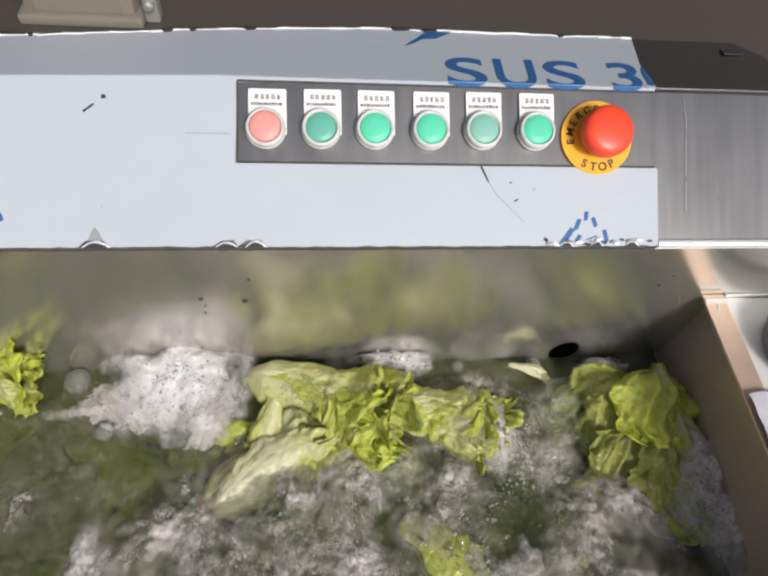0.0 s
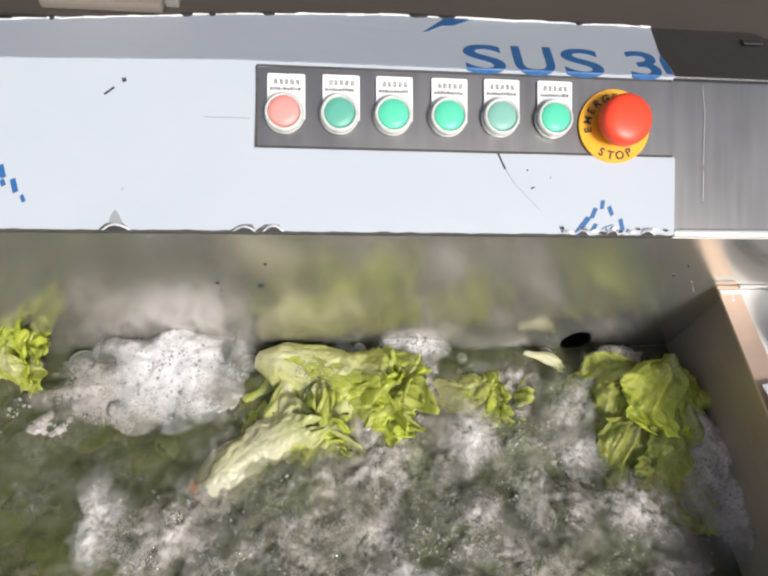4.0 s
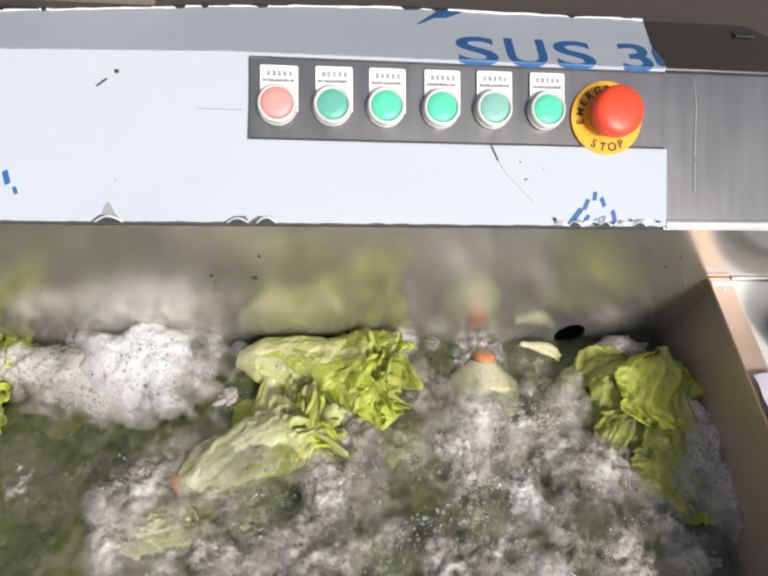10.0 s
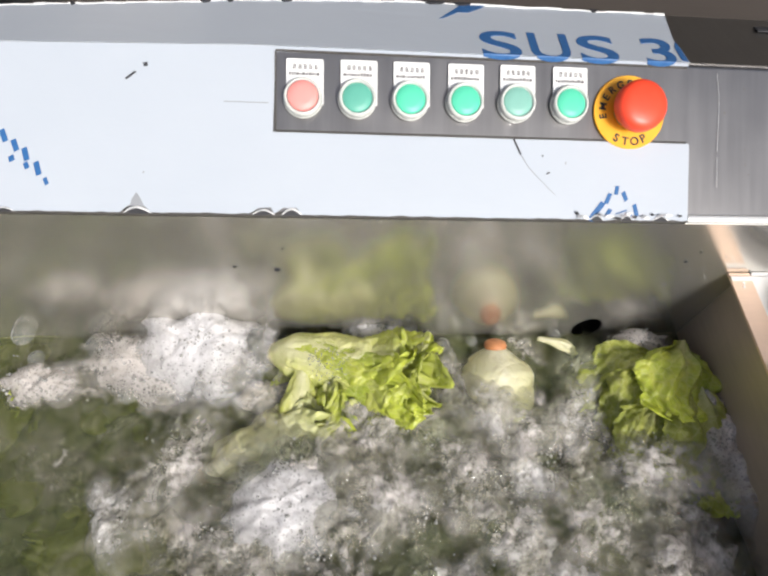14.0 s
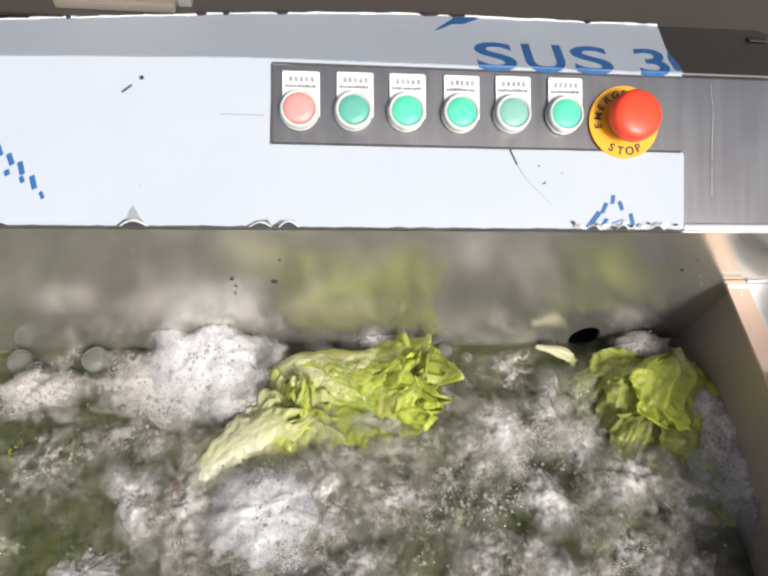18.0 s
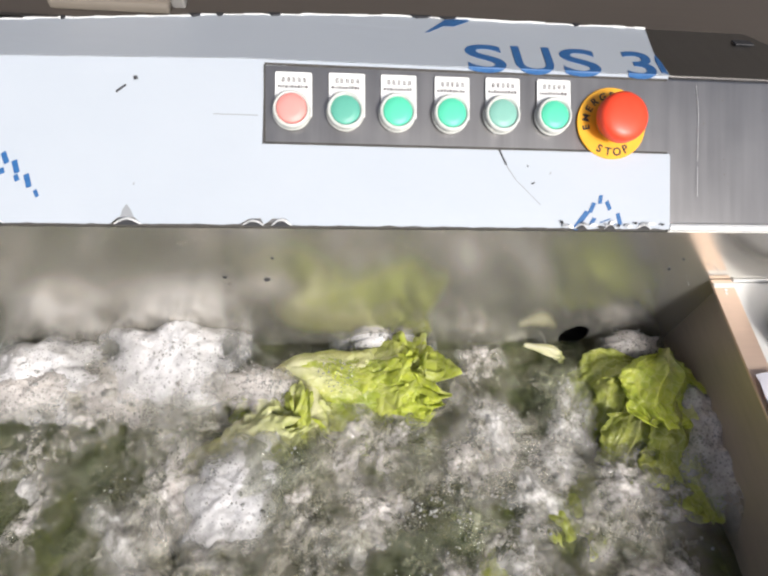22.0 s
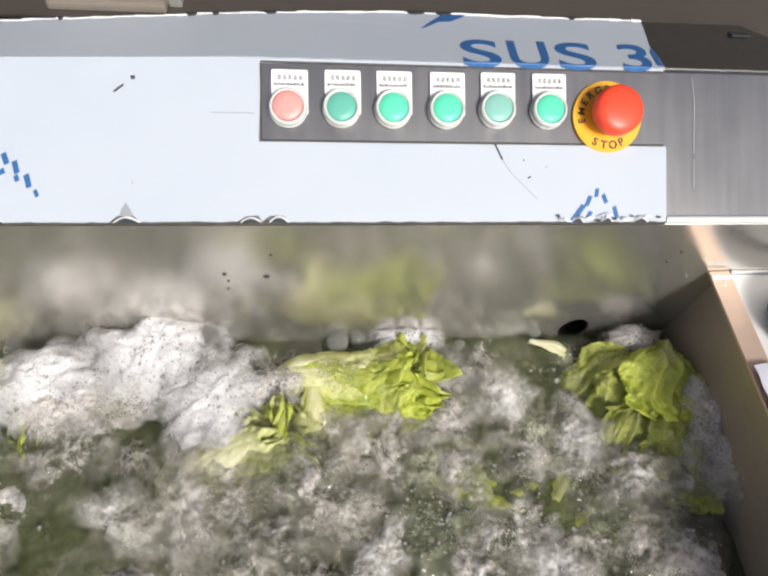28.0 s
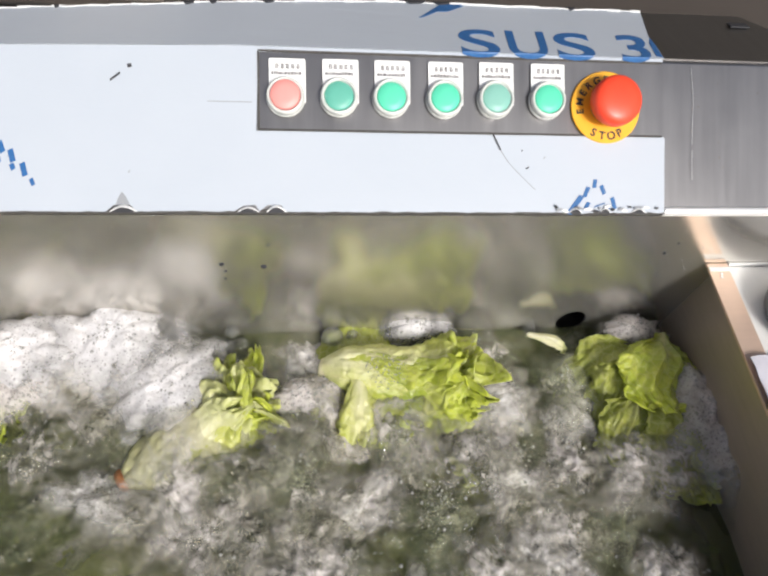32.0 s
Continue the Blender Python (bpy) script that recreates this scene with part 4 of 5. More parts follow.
def wrapped_leaf(L, W, seed, r0, r1, flare, ruffle, nose=0.55, crinkle=1.0, nu=66, nv=57):
    """A leaf that hugs a head lying along x: broad pale base, rounded back, frilled and flared far end."""
    r = random.Random(seed)
    p1, p2 = r.uniform(0, 6.3), r.uniform(0, 6.3)
    outer, skin, uvs = [], [], []
    for i in range(nu):
        u = i / (nu - 1)
        rad = r0 + (r1 - r0) * smooth_step(0.0, 0.32, u) + flare * max(0.0, u - 0.50) ** 1.6
        rad *= nose + (1 - nose) * math.sqrt(min(1.0, u / 0.13))
        s = smooth_step(0.05, 0.70, u)
        w = W * (0.50 * (1 - s) + s)
        if u > 0.75:
            w *= math.sqrt(max(0.05, 1 - ((u - 0.75) / 0.27) ** 2))
        grow = smooth_step(0.38, 0.95, u)
        for j in range(nv):
            v = 2 * j / (nv - 1) - 1
            e = abs(v) ** 2.6
            rim = max(e, smooth_step(0.78, 1.0, u))
            lobes = noise.fractal(Vector((u * 5 + seed, v * 2.2, seed * 1.7)), 1.0, 2.0, 3)
            frill = noise.fractal(Vector((u * 9 + seed, v * 5, seed * 2.3)), 0.9, 2.0, 2)
            curl = noise.noise(Vector((u * 24 + seed, v * 13, seed * 0.7))) + 0.5 * noise.noise(Vector((u * 47 + seed, v * 27, seed * 0.3)))
            push = ruffle * grow * (rim * (0.5 * math.sin(u * 22 + p1 + 2 * lobes) + 1.0 * frill + 0.45 * curl) + 0.35 * math.sin(v * 4 + p2 + 2 * lobes)) + 0.0022 * lobes
            rib = 1 - 2 * abs(noise.noise(Vector((v * 5 + seed, u * 1.6, seed * 0.9))))
            blister = noise.fractal(Vector((u * 26 + seed, v * 17, seed * 1.1)), 0.8, 2.0, 3)
            push += crinkle * (0.0014 * rib * smooth_step(0.02, 0.2, u) + 0.0020 * blister * smooth_step(0.12, 0.5, u))
            a = v * w * (1 + 0.2 * e * lobes + 0.1 * e * frill) / rad
            q = rad + push
            x = u * L + grow * max(0.0, u - 0.7) * (0.30 * lobes + 0.14 * frill) * L + 0.10 * L * e * (1 - u)
            t = 0.0010 + 0.0050 * (1 - smooth_step(0.1, 0.7, u)) * max(0.0, 1 - abs(v) * 1.2)
            outer.append((x, q * math.sin(a), q * math.cos(a)))
            skin.append((x, (q - t) * math.sin(a), (q - t) * math.cos(a)))
            uvs.append((u, j / (nv - 1)))
    n = len(outer)
    faces = []
    for i in range(nu - 1):
        for j in range(nv - 1):
            a = i * nv + j
            faces.append((a, a + nv, a + nv + 1, a + 1))
            faces.append((n + a, n + a + 1, n + a + nv + 1, n + a + nv))
    ring = [j for j in range(nv)] + [i * nv + nv - 1 for i in range(1, nu)] + [(nu - 1) * nv + j for j in range(nv - 2, -1, -1)] + [i * nv for i in range(nu - 2, 0, -1)]
    for k in range(len(ring)):
        a, b = ring[k], ring[(k + 1) % len(ring)]
        faces.append((a, b, n + b, n + a))
    return mesh_from("leaf", outer + skin, faces, True, uvs + uvs)


def whole_head(label, seed, L, W, r0, r1, flare, ruffle, materials, n=9, reach=105, cut=True, rolls=(6, -38, 44), crinkle=1.0):
    """A lettuce head lying along +x, of leaves wrapped round it in layers."""
    h = tagged(new("lettuce"), label, "lettuce", "lettuce in the tank")
    r = random.Random(seed)
    if cut:
        stub = part("stem", lathe([(r0 * 0.58, -0.0020), (r0 * 0.62, 0.0), (r0 * 0.66, 0.010), (r0 * 0.5, 0.030)], 20), STALK, h, "pale cut stem", pose(0, 0, 0, 0, 90, 0), True)
        part("cut_end", lathe([(r0 * 0.10, -0.0070), (r0 * 0.40, -0.0068), (r0 * 0.60, -0.0050), (r0 * 0.68, -0.0015), (r0 * 0.66, 0.0020)], 18), CUT, stub, "orange-brown cut face", None, True)
    part("heart", lathe([(r0 * 0.06, -0.0010), (r0 * 0.40, 0.0010), (r1 * 0.70, L * 0.18), (r1 * 0.78, L * 0.34), (r1 * 0.60, L * 0.55), (r1 * 0.2, L * 0.70)], 24), STALK, h, "pale folded heart", pose(0, 0, 0, 0, 90, 0), True)
    for k in range(n):
        layer = 0.62 + 0.38 * k / (n - 1)
        roll = {n - 1: rolls[0], n - 2: rolls[1], n - 3: rolls[2]}.get(k, (-1) ** k * reach * (0.12 + 0.88 * ((k * 0.618 + 0.1) % 1.0)))
        me = wrapped_leaf(L * (1.06 - 0.22 * k / n) * r.uniform(0.94, 1.06), W * r.uniform(0.85, 1.1), seed * 13 + k * 5.7, r0 * layer, r1 * layer, flare * r.uniform(0.6, 1.2), ruffle * r.uniform(0.8, 1.2), 0.55 if cut else 0.10, crinkle)
        hang("leaf", me, materials[k % len(materials)], h, "", pose(0.004 * (n - k) / n, 0, 0, roll, 0, 0) @ pose(0, 0, 0, 0, r.uniform(-4, 2), r.uniform(-5, 5)))
    return h


def lettuce(label, leaves, seed, material, base=0.016, inner=None, cut=True, stalk=0.42, name="lettuce"):
    """A head lying along +x from its cut base. Each leaf: roll about the axis, lift, turn, length, width, bend, cup, ruffle."""
    h = tagged(new(name), label, "lettuce", "lettuce in the tank")
    if base:
        stub = part("stem", lathe([(base * 0.72, -0.003), (base * 0.85, 0.0), (base, 0.010), (base * 0.8, 0.026), (base * 0.3, 0.045)], 20), STALK, h, "pale cut stem", pose(0, 0, 0, 0, 90, 0), True)
        if cut:
            part("cut_end", lathe([(base * 0.64, -0.0052), (base * 0.72, -0.0038), (base * 0.64, -0.0028)], 18), CUT, stub, "orange-brown cut face", None, True)
    for k, (roll, lift, turn, L, W, bend, cup, ruf) in enumerate(leaves):
        me = leaf_mesh(L, W, seed * 31 + k * 7.3, bend, cup, ruf, stalk)
        m = inner if inner and k % 3 == 0 else material
        where = pose(0, 0, 0, roll, 0, 0) @ pose(0, 0, 0, 0, 0, turn) @ pose(0, 0, base * 0.55, 0, -lift, 0)
        hang("leaf", me, m, h, "", where)
    return h


def fan(n, seed, spread, lift, L, W, ruf, bend=0.7, cup=-0.45, turn=12):
    r = random.Random(seed)
    out = []
    for k in range(n):
        a = -spread + 2 * spread * (k + 0.5) / n
        out.append((a + r.uniform(-8, 8), lift * r.uniform(0.3, 1.2), r.uniform(-turn, turn), L * r.uniform(0.82, 1.08), W * r.uniform(0.85, 1.15), bend * r.uniform(0.4, 1.3), cup * r.uniform(0.6, 1.3), ruf * r.uniform(0.7, 1.3)))
    return out


main_head = whole_head("bright green curly lettuce head with a pale stalk, floating", 3, 0.165, 0.046, 0.023, 0.029, 0.070, 0.014, (LEAF, LEAF, LEAF_PALE), 9, 85, False)
for x, y, z, roll, dip, turn, L, W, seed, ruf, m in (
        (0.040, -0.002, 0.023, -6, 12, -78, 0.092, 0.022, 5.0, 0.012, LEAF_PALE), (0.052, 0.000, 0.004, 25, 2, -70, 0.100, 0.036, 7.0, 0.015, LEAF), (0.088, 0.000, 0.004, 14, 2, -58, 0.090, 0.036, 9.0, 0.015, LEAF),
        (0.072, 0.002, 0.002, 8, 2, -88, 0.092, 0.032, 14.0, 0.015, LEAF), (0.034, 0.004, -0.010, -8, 0, -112, 0.088, 0.034, 18.0, 0.016, LEAF), (0.048, 0.004, -0.010, 0, 0, -98, 0.105, 0.036, 23.0, 0.017, LEAF)):
    hang("leaf", leaf_mesh(L, W, seed, 0.9, -0.5, ruf), m, main_head, "hanging curled outer leaf", pose(x, y, z, roll, dip, turn))
r = random.Random(61)
pts, rad = [], []
for k in range(150):
    a, d = r.uniform(0, 6.3), 0.017 * math.sqrt(r.random())
    x, y = 0.068 + 1.3 * d * math.cos(a), -0.010 + d * math.sin(a)
    pts.append((x, y, math.sqrt(0.036 ** 2 - y * y) + r.uniform(-0.001, 0.002)))
    rad.append(0.0003 + 0.0007 * r.random() ** 2)
CLING = (pts, rad)
second_head = whole_head("yellow-green lettuce head with a broad pale base, half sunk", 8, 0.150, 0.046, 0.024, 0.034, 0.060, 0.013, (HEART, LEAF, LEAF_PALE), 10, 95, True, (24, -30, 60), 0.5)


def draped_leaf(L, W, seed, waist, fold, sink, frill=1.0, nu=84, nv=73):
    """A big limp leaf hanging along +x from a pale tip: folds that fan out from the tip, a frilled curled margin, a far end that sinks."""
    top, skin, uvs = [], [], []
    for i in range(nu):
        u = i / (nu - 1)
        w = W * (0.20 + 0.80 * smooth_step(0.0, 0.45, u)) * (1 - (1 - waist) * smooth_step(0.45, 0.80, u)) * math.sqrt(max(0.02, 1 - max(0.0, (u - 0.82) / 0.19) ** 2))
        for j in range(nv):
            v = 2 * j / (nv - 1) - 1
            n1 = noise.fractal(Vector((u * 3.0 + seed, v * 1.6, seed * 1.3)), 1.0, 2.0, 3)
            n2 = noise.fractal(Vector((u * L * 48 + seed, v * W * 75, seed * 2.1)), 0.9, 2.0, 3)
            n3 = noise.fractal(Vector((u * L * 130 + seed, v * W * 190, seed * 0.7)), 0.8, 2.0, 2)
            bow = v + 0.22 * math.sin(u * 4.0 + seed) * smooth_step(0.05, 0.4, u)
            ridge = 1 - 2.2 * abs(noise.noise(Vector((bow * 1.7 + seed, u * 0.9, seed * 1.9)))) - 0.5 * abs(noise.noise(Vector((bow * 4.2, u * 1.6, seed * 0.4))))
            rim = max(abs(v) ** 4, smooth_step(0.80, 1.0, u))
            z = 0.014 * math.sin(min(1.0, u / 0.5) * 1.57) - sink * smooth_step(0.35, 1.0, u) - 0.50 * W * v * v * (0.6 + 0.4 * u)
            z += fold * ridge * smooth_step(0.02, 0.30, u) + 0.0045 * n1 + 0.0020 * n2 + 0.0007 * n3 * smooth_step(0.1, 0.4, u)
            z += frill * rim * (0.009 * n2 + 0.005 * n3 + 0.006)
            x = u * L * (1 + 0.10 * frill * rim * n1) + 0.008 * n2 * rim
            y = v * w * (1 + 0.30 * rim * n1 + 0.26 * rim * n2) - 0.010 * math.sin(u * 3.0) + 0.003 * n3 * rim
            top.append((x, y, z))
            skin.append((x, y, z - 0.0010))
            uvs.append((0.06 + 0.94 * u, j / (nv - 1)))
    n, faces = len(top), []
    for i in range(nu - 1):
        for j in range(nv - 1):
            a = i * nv + j
            faces.append((a, a + nv, a + nv + 1, a + 1))
            faces.append((n + a, n + a + 1, n + a + nv + 1, n + a + nv))
    ring = [j for j in range(nv)] + [i * nv + nv - 1 for i in range(1, nu)] + [(nu - 1) * nv + j for j in range(nv - 2, -1, -1)] + [i * nv for i in range(nu - 2, 0, -1)]
    for k in range(len(ring)):
        a, b = ring[k], ring[(k + 1) % len(ring)]
        faces.append((a, b, n + b, n + a))
    return mesh_from("leaf", top + skin, faces, True, uvs + uvs)


corner_head = tagged(new("lettuce"), "dark folded green lettuce leaves heaped in the tank corner", "lettuce", "lettuce in the tank")
for L, W, seed, waist, fold, drop, frill, m, where in (
        (0.148, 0.040, 2.0, 0.85, 0.007, 0.018, 0.6, LEAF_DARK, pose(0.022, 0.006, 0.002, -4, 4, 4)),
        (0.088, 0.040, 3.4, 1.00, 0.006, 0.006, 1.0, LEAF, pose(-0.004, -0.002, 0.008, -6, 4, -10)),
        (0.122, 0.032, 5.3, 0.85, 0.005, 0.026, 1.0, LEAF_DARK, pose(0.010, -0.012, -0.006, -8, 8, -60)),
        (0.128, 0.034, 7.7, 0.85, 0.006, 0.034, 1.0, LEAF_DARK, pose(0.018, -0.012, -0.004, -6, 8, -36)),
        (0.118, 0.026, 9.1, 0.80, 0.007, 0.040, 0.9, LEAF_DARK, pose(0.010, 0.012, -0.010, 8, 8, 12)),
        (0.098, 0.034, 12.6, 0.90, 0.006, 0.012, 1.0, LEAF_DARK, pose(0.070, 0.002, -0.006, 4, 2, -4)),
        (0.090, 0.030, 15.2, 0.90, 0.005, 0.018, 1.0, LEAF_DARK, pose(0.056, -0.030, -0.012, -6, 3, -24))):
    hang("leaf", draped_leaf(L, W, seed, waist, fold, drop, frill), m, corner_head, "", where)
white_head = whole_head("pale lettuce head with an orange cut stem, bobbing upright", 17, 0.082, 0.066, 0.018, 0.041, 0.008, 0.004, (HEART,), 9, 100, True, (6, -38, 44), 0.2)
left_head = whole_head("fresh green curly lettuce head at the tank wall", 21, 0.120, 0.040, 0.014, 0.026, 0.080, 0.011, (LEAF, LEAF, LEAF_PALE), 8, 90)
thin_head = whole_head("slim pale lettuce heart among grey bubbles", 25, 0.135, 0.030, 0.012, 0.017, 0.050, 0.009, (LEAF, LEAF_PALE), 6, 90, False)
low_head = whole_head("pale lettuce head sunk just below the surface", 29, 0.085, 0.036, 0.015, 0.026, 0.010, 0.003, (HEART, LEAF_PALE), 7, 90)
early_head = whole_head("loose pale green lettuce leaves half sunk beside the wall", 37, 0.125, 0.042, 0.016, 0.024, 0.060, 0.012, (LEAF_PALE, LEAF), 7, 80, False)
stray_stalk = lettuce("loose white lettuce stalk at the tank wall", [(0, 6, 0, 0.058, 0.0085, 1.1, -0.5, 0.002)], 33, HEART, 0, None, False)

# loose leaves just under the surface
LOOSE = [(-0.300, -0.100, 40, 0.657), (-0.250, -0.070, -60, 0.656), (-0.330, -0.190, 120, 0.659), (-0.060, -0.200, -25, 0.662), (0.020, -0.150, -40, 0.664),
         (0.060, -0.215, 15, 0.652), (-0.180, -0.215, 170, 0.659), (0.215, -0.200, 200, 0.650), (-0.290, -0.240, 60, 0.657), (-0.020, -0.255, -140, 0.646), (-0.210, -0.105, 10, 0.658),
         (-0.100, -0.130, -50, 0.663), (0.150, -0.130, 150, 0.661), (0.110, -0.190, -100, 0.659), (-0.380, -0.140, 80, 0.660), (-0.240, -0.170, -20, 0.661), (0.040, -0.100, 190, 0.664), (-0.050, -0.108, 30, 0.668), (0.000, -0.120, 160, 0.666), (-0.120, -0.150, 70, 0.668), (0.250, -0.160, -80, 0.656), (0.205, -0.130, 230, 0.667)]
loose = []
for k, (x, y, rz, z) in enumerate(LOOSE):
    me = leaf_mesh(0.12 + 0.03 * math.sin(k * 2.3), 0.040, 70 + k * 3.7, 0.3, -0.25, 0.008)
    ob = tagged(hang("lettuce_leaf", me, (LEAF_DARK, LEAF, LEAF_DARK)[k % 3]), "loose lettuce leaf drifting under grey bubbling water", "leaf", "loose leaves")
    loose.append((ob, x, y, z, rz, k))


# ---- water ----
def rough_height(x, y, seed, f):
    return noise.fractal(Vector((x * f, y * f, seed)), 0.9, 2.1, 5)


def basin():
    nx, ny = 150, 84
    verts, faces = [], []
    for i in range(nx):
        for j in range(ny):
            x, y = -0.796 + 1.1365 * i / (nx - 1), -0.616 + 0.6155 * j / (ny - 1)
            verts.append((x, y, sunk(0, 0, WATER_Z)[2] - 0.008 + 0.005 * rough_height(x, y, 4.2, 20)))
    for i in range(nx - 1):
        for j in range(ny - 1):
            a = i * ny + j
            faces.append((a, a + ny, a + ny + 1, a + 1))
    return mesh_from("water", verts, faces)


tagged(hang("water", basin(), DEEP_WATER), "murky green-grey wash water in the tank", "water", "", "structure")


def beads(points, radii, seed):
    """Many small bubbles in one mesh."""
    t = (1 + 5 ** 0.5) / 2
    ico = np.array([(-1, t, 0), (1, t, 0), (-1, -t, 0), (1, -t, 0), (0, -1, t), (0, 1, t), (0, -1, -t), (0, 1, -t), (t, 0, -1), (t, 0, 1), (-t, 0, -1), (-t, 0, 1)]) / math.hypot(1, t)
    tri = [(0, 11, 5), (0, 5, 1), (0, 1, 7), (0, 7, 10), (0, 10, 11), (1, 5, 9), (5, 11, 4), (11, 10, 2), (10, 7, 6), (7, 1, 8), (3, 9, 4), (3, 4, 2), (3, 2, 6), (3, 6, 8), (3, 8, 9), (4, 9, 5), (2, 4, 11), (6, 2, 10), (8, 6, 7), (9, 8, 1)]
    verts, faces = [], []
    for p, r in zip(points, radii):
        n = len(verts)
        verts += [tuple(np.array(p) + ico[k] * r) for k in range(12)]
        faces += [(a + n, b + n, c + n) for a, b, c in tri]
    return mesh_from("froth", verts, faces)


tagged(hang("froth", beads(*CLING, 0), BUBBLE, main_head, "clear bubbles clinging to the leaf"), "", "", "", "stuff")


def mound(rx, ry, h, seed, f, rings=18, spokes=44, edge=0.25, peaky=0.8, fine=0.002, heap=0.0):
    """A lump with an uneven outline that sinks under the surface at its edge."""
    verts, faces, ways = [(0, 0, h)], [], [(0.0, 0.0)]

    def height(x, y, d):
        n = rough_height(x, y, seed, f)
        return h * (1 - d ** 2.2) * (1 + peaky * n) * (1 + heap * y / ry) + fine * rough_height(x, y, seed + 9, f * 3.4) * (1 - d * d) - 0.018 * d ** 5

    for i in range(1, rings + 1):
        d = i / rings
        for k in range(spokes):
            a = 2 * math.pi * k / spokes
            out = 1 + edge * noise.fractal(Vector((math.cos(a) * 1.6, math.sin(a) * 1.6, seed)), 1.0, 2.0, 4)
            x, y = rx * d * out * math.cos(a), ry * d * out * math.sin(a)
            verts.append((x, y, height(x, y, d)))
            ways.append((d, k / spokes))
    for k in range(spokes):
        faces.append((0, 1 + k, 1 + (k + 1) % spokes))
    for i in range(rings - 1):
        for k in range(spokes):
            a, b = 1 + i * spokes + k, 1 + i * spokes + (k + 1) % spokes
            faces.append((a, a + spokes, b + spokes, b))
    return verts, faces, ways


def scatter(verts, n, seed, lo, hi):
    r = random.Random(seed)
    top = [v for v in verts if v[2] > -0.002]
    pts, rad = [], []
    for _ in range(n):
        v = r.choice(top)
        q = lo + (hi - lo) * r.random() ** 3
        pts.append((v[0] + r.uniform(-0.004, 0.004), v[1] + r.uniform(-0.004, 0.004), v[2] + q * 0.1))
        rad.append(q)
    return beads(pts, rad, seed)


lump_kinds = []
for k in range(9):
    size = 0.054 + 0.008 * (k % 4)
    v, f, w = mound(size, size * (0.75 + 0.06 * (k % 3)), 0.0065 + 0.0018 * (k % 4), 11 + k * 5.1, 26, 34, 84, 0.55, 0.95, 0.0030)
    body = mesh_from("swell", v, f, True, w)
    body.materials.append((SPLASH, MURK, WATER, WATER, SPLASH, WATER, WATER, WATER, MURK)[k])
    dots = scatter([p for p, q in zip(v, w) if q[0] < 0.75], 20, 40 + k, 0.0004, 0.0019)
    dots.materials.append(BUBBLE)
    lump_kinds.append((body, dots))

swells = []
rnd = random.Random(77)
for i in range(15):
    for j in range(8):
        x = -0.405 + 0.0475 * i + rnd.uniform(-0.014, 0.014)
        y = -0.035 - 0.0440 * j + rnd.uniform(-0.013, 0.013)
        x = min(x, 0.297)
        if j == 0 and rnd.random() < 0.25:
            continue
        body, dots = lump_kinds[rnd.randrange(9)]
        ob = tagged(hang("water_swell", body, WATER), "grey churning swell of bubbly wash water", "water", "water swells")
        tagged(hang("froth", dots, BUBBLE, ob, "small clear bubbles"), "", "", "", "stuff")
        low = -0.006 - (0.014, 0.005, 0, 0, 0, 0, 0, 0)[j] - (0.010 if j < 2 and 0.13 < x < 0.29 else 0.0) - (0.008 if j < 2 and -0.17 < x < -0.08 else 0.0) - (0.009 if x > 0.21 and -0.20 < y < -0.09 else 0.0)
        swells.append((ob, x, y, WATER_Z + low + rnd.uniform(-0.003, 0.004), i * 10 + j, body.materials[0] == SPLASH))


# milky water lapping over the sunken ends of the heads
for k, (x, y, z) in enumerate(((-0.105, -0.150, 0.684), (-0.075, -0.175, 0.680), (0.262, -0.175, 0.676), (0.225, -0.165, 0.678), (0.175, -0.105, 0.676), (-0.150, -0.205, 0.676), (0.100, -0.098, 0.684), (0.130, -0.115, 0.676), (0.185, -0.060, 0.672), (-0.085, -0.130, 0.670), (-0.045, -0.122, 0.670), (0.010, -0.098, 0.676), (-0.200, -0.170, 0.684), (-0.240, -0.190, 0.682), (-0.150, -0.150, 0.678))):
    body, dots = lump_kinds[(k * 2 + 1) % 9]
    ob = tagged(hang("water_swell", body, WATER), "grey churning swell of bubbly wash water", "water", "water swells")
    tagged(hang("froth", dots, BUBBLE, ob, "small clear bubbles"), "", "", "", "stuff")
    swells.append((ob, x, y, z, 211 + k, False))


CLEAR = mat("clear_bubble", (0.75, 0.75, 0.73), 0.03, 0, 0.9)
film_edge = node(CLEAR, "Fresnel", IOR=1.5)
film_more = node(CLEAR, "Math")
film_more.operation = "MULTIPLY_ADD"
film_more.inputs[1].default_value, film_more.inputs[2].default_value = 1.2, 0.10
film_more.use_clamp = True
link(CLEAR, film_edge.outputs[0], film_more.inputs[0])
see_through(CLEAR, film_more.outputs[0])


def dome(radius, seed):
    """A thin bubble standing on the water, a little uneven, open below."""
    verts, faces, turns, rings = [(0, 0, radius * 0.8)], [], 22, 7
    for i in range(1, rings + 1):
        a = 0.5 * math.pi * 1.08 * i / rings
        for k in range(turns):
            b = 2 * math.pi * k / turns
            q = radius * (1 + 0.07 * noise.noise(Vector((math.cos(b), math.sin(b), seed))))
            verts.append((q * math.sin(a) * math.cos(b), q * math.sin(a) * math.sin(b), 0.8 * q * math.cos(a)))
    for k in range(turns):
        faces.append((0, 1 + k, 1 + (k + 1) % turns))
        for i in range(rings - 1):
            c, d = 1 + i * turns + k, 1 + i * turns + (k + 1) % turns
            faces.append((c, c + turns, d + turns, d))
    return mesh_from("bubble", verts, faces)


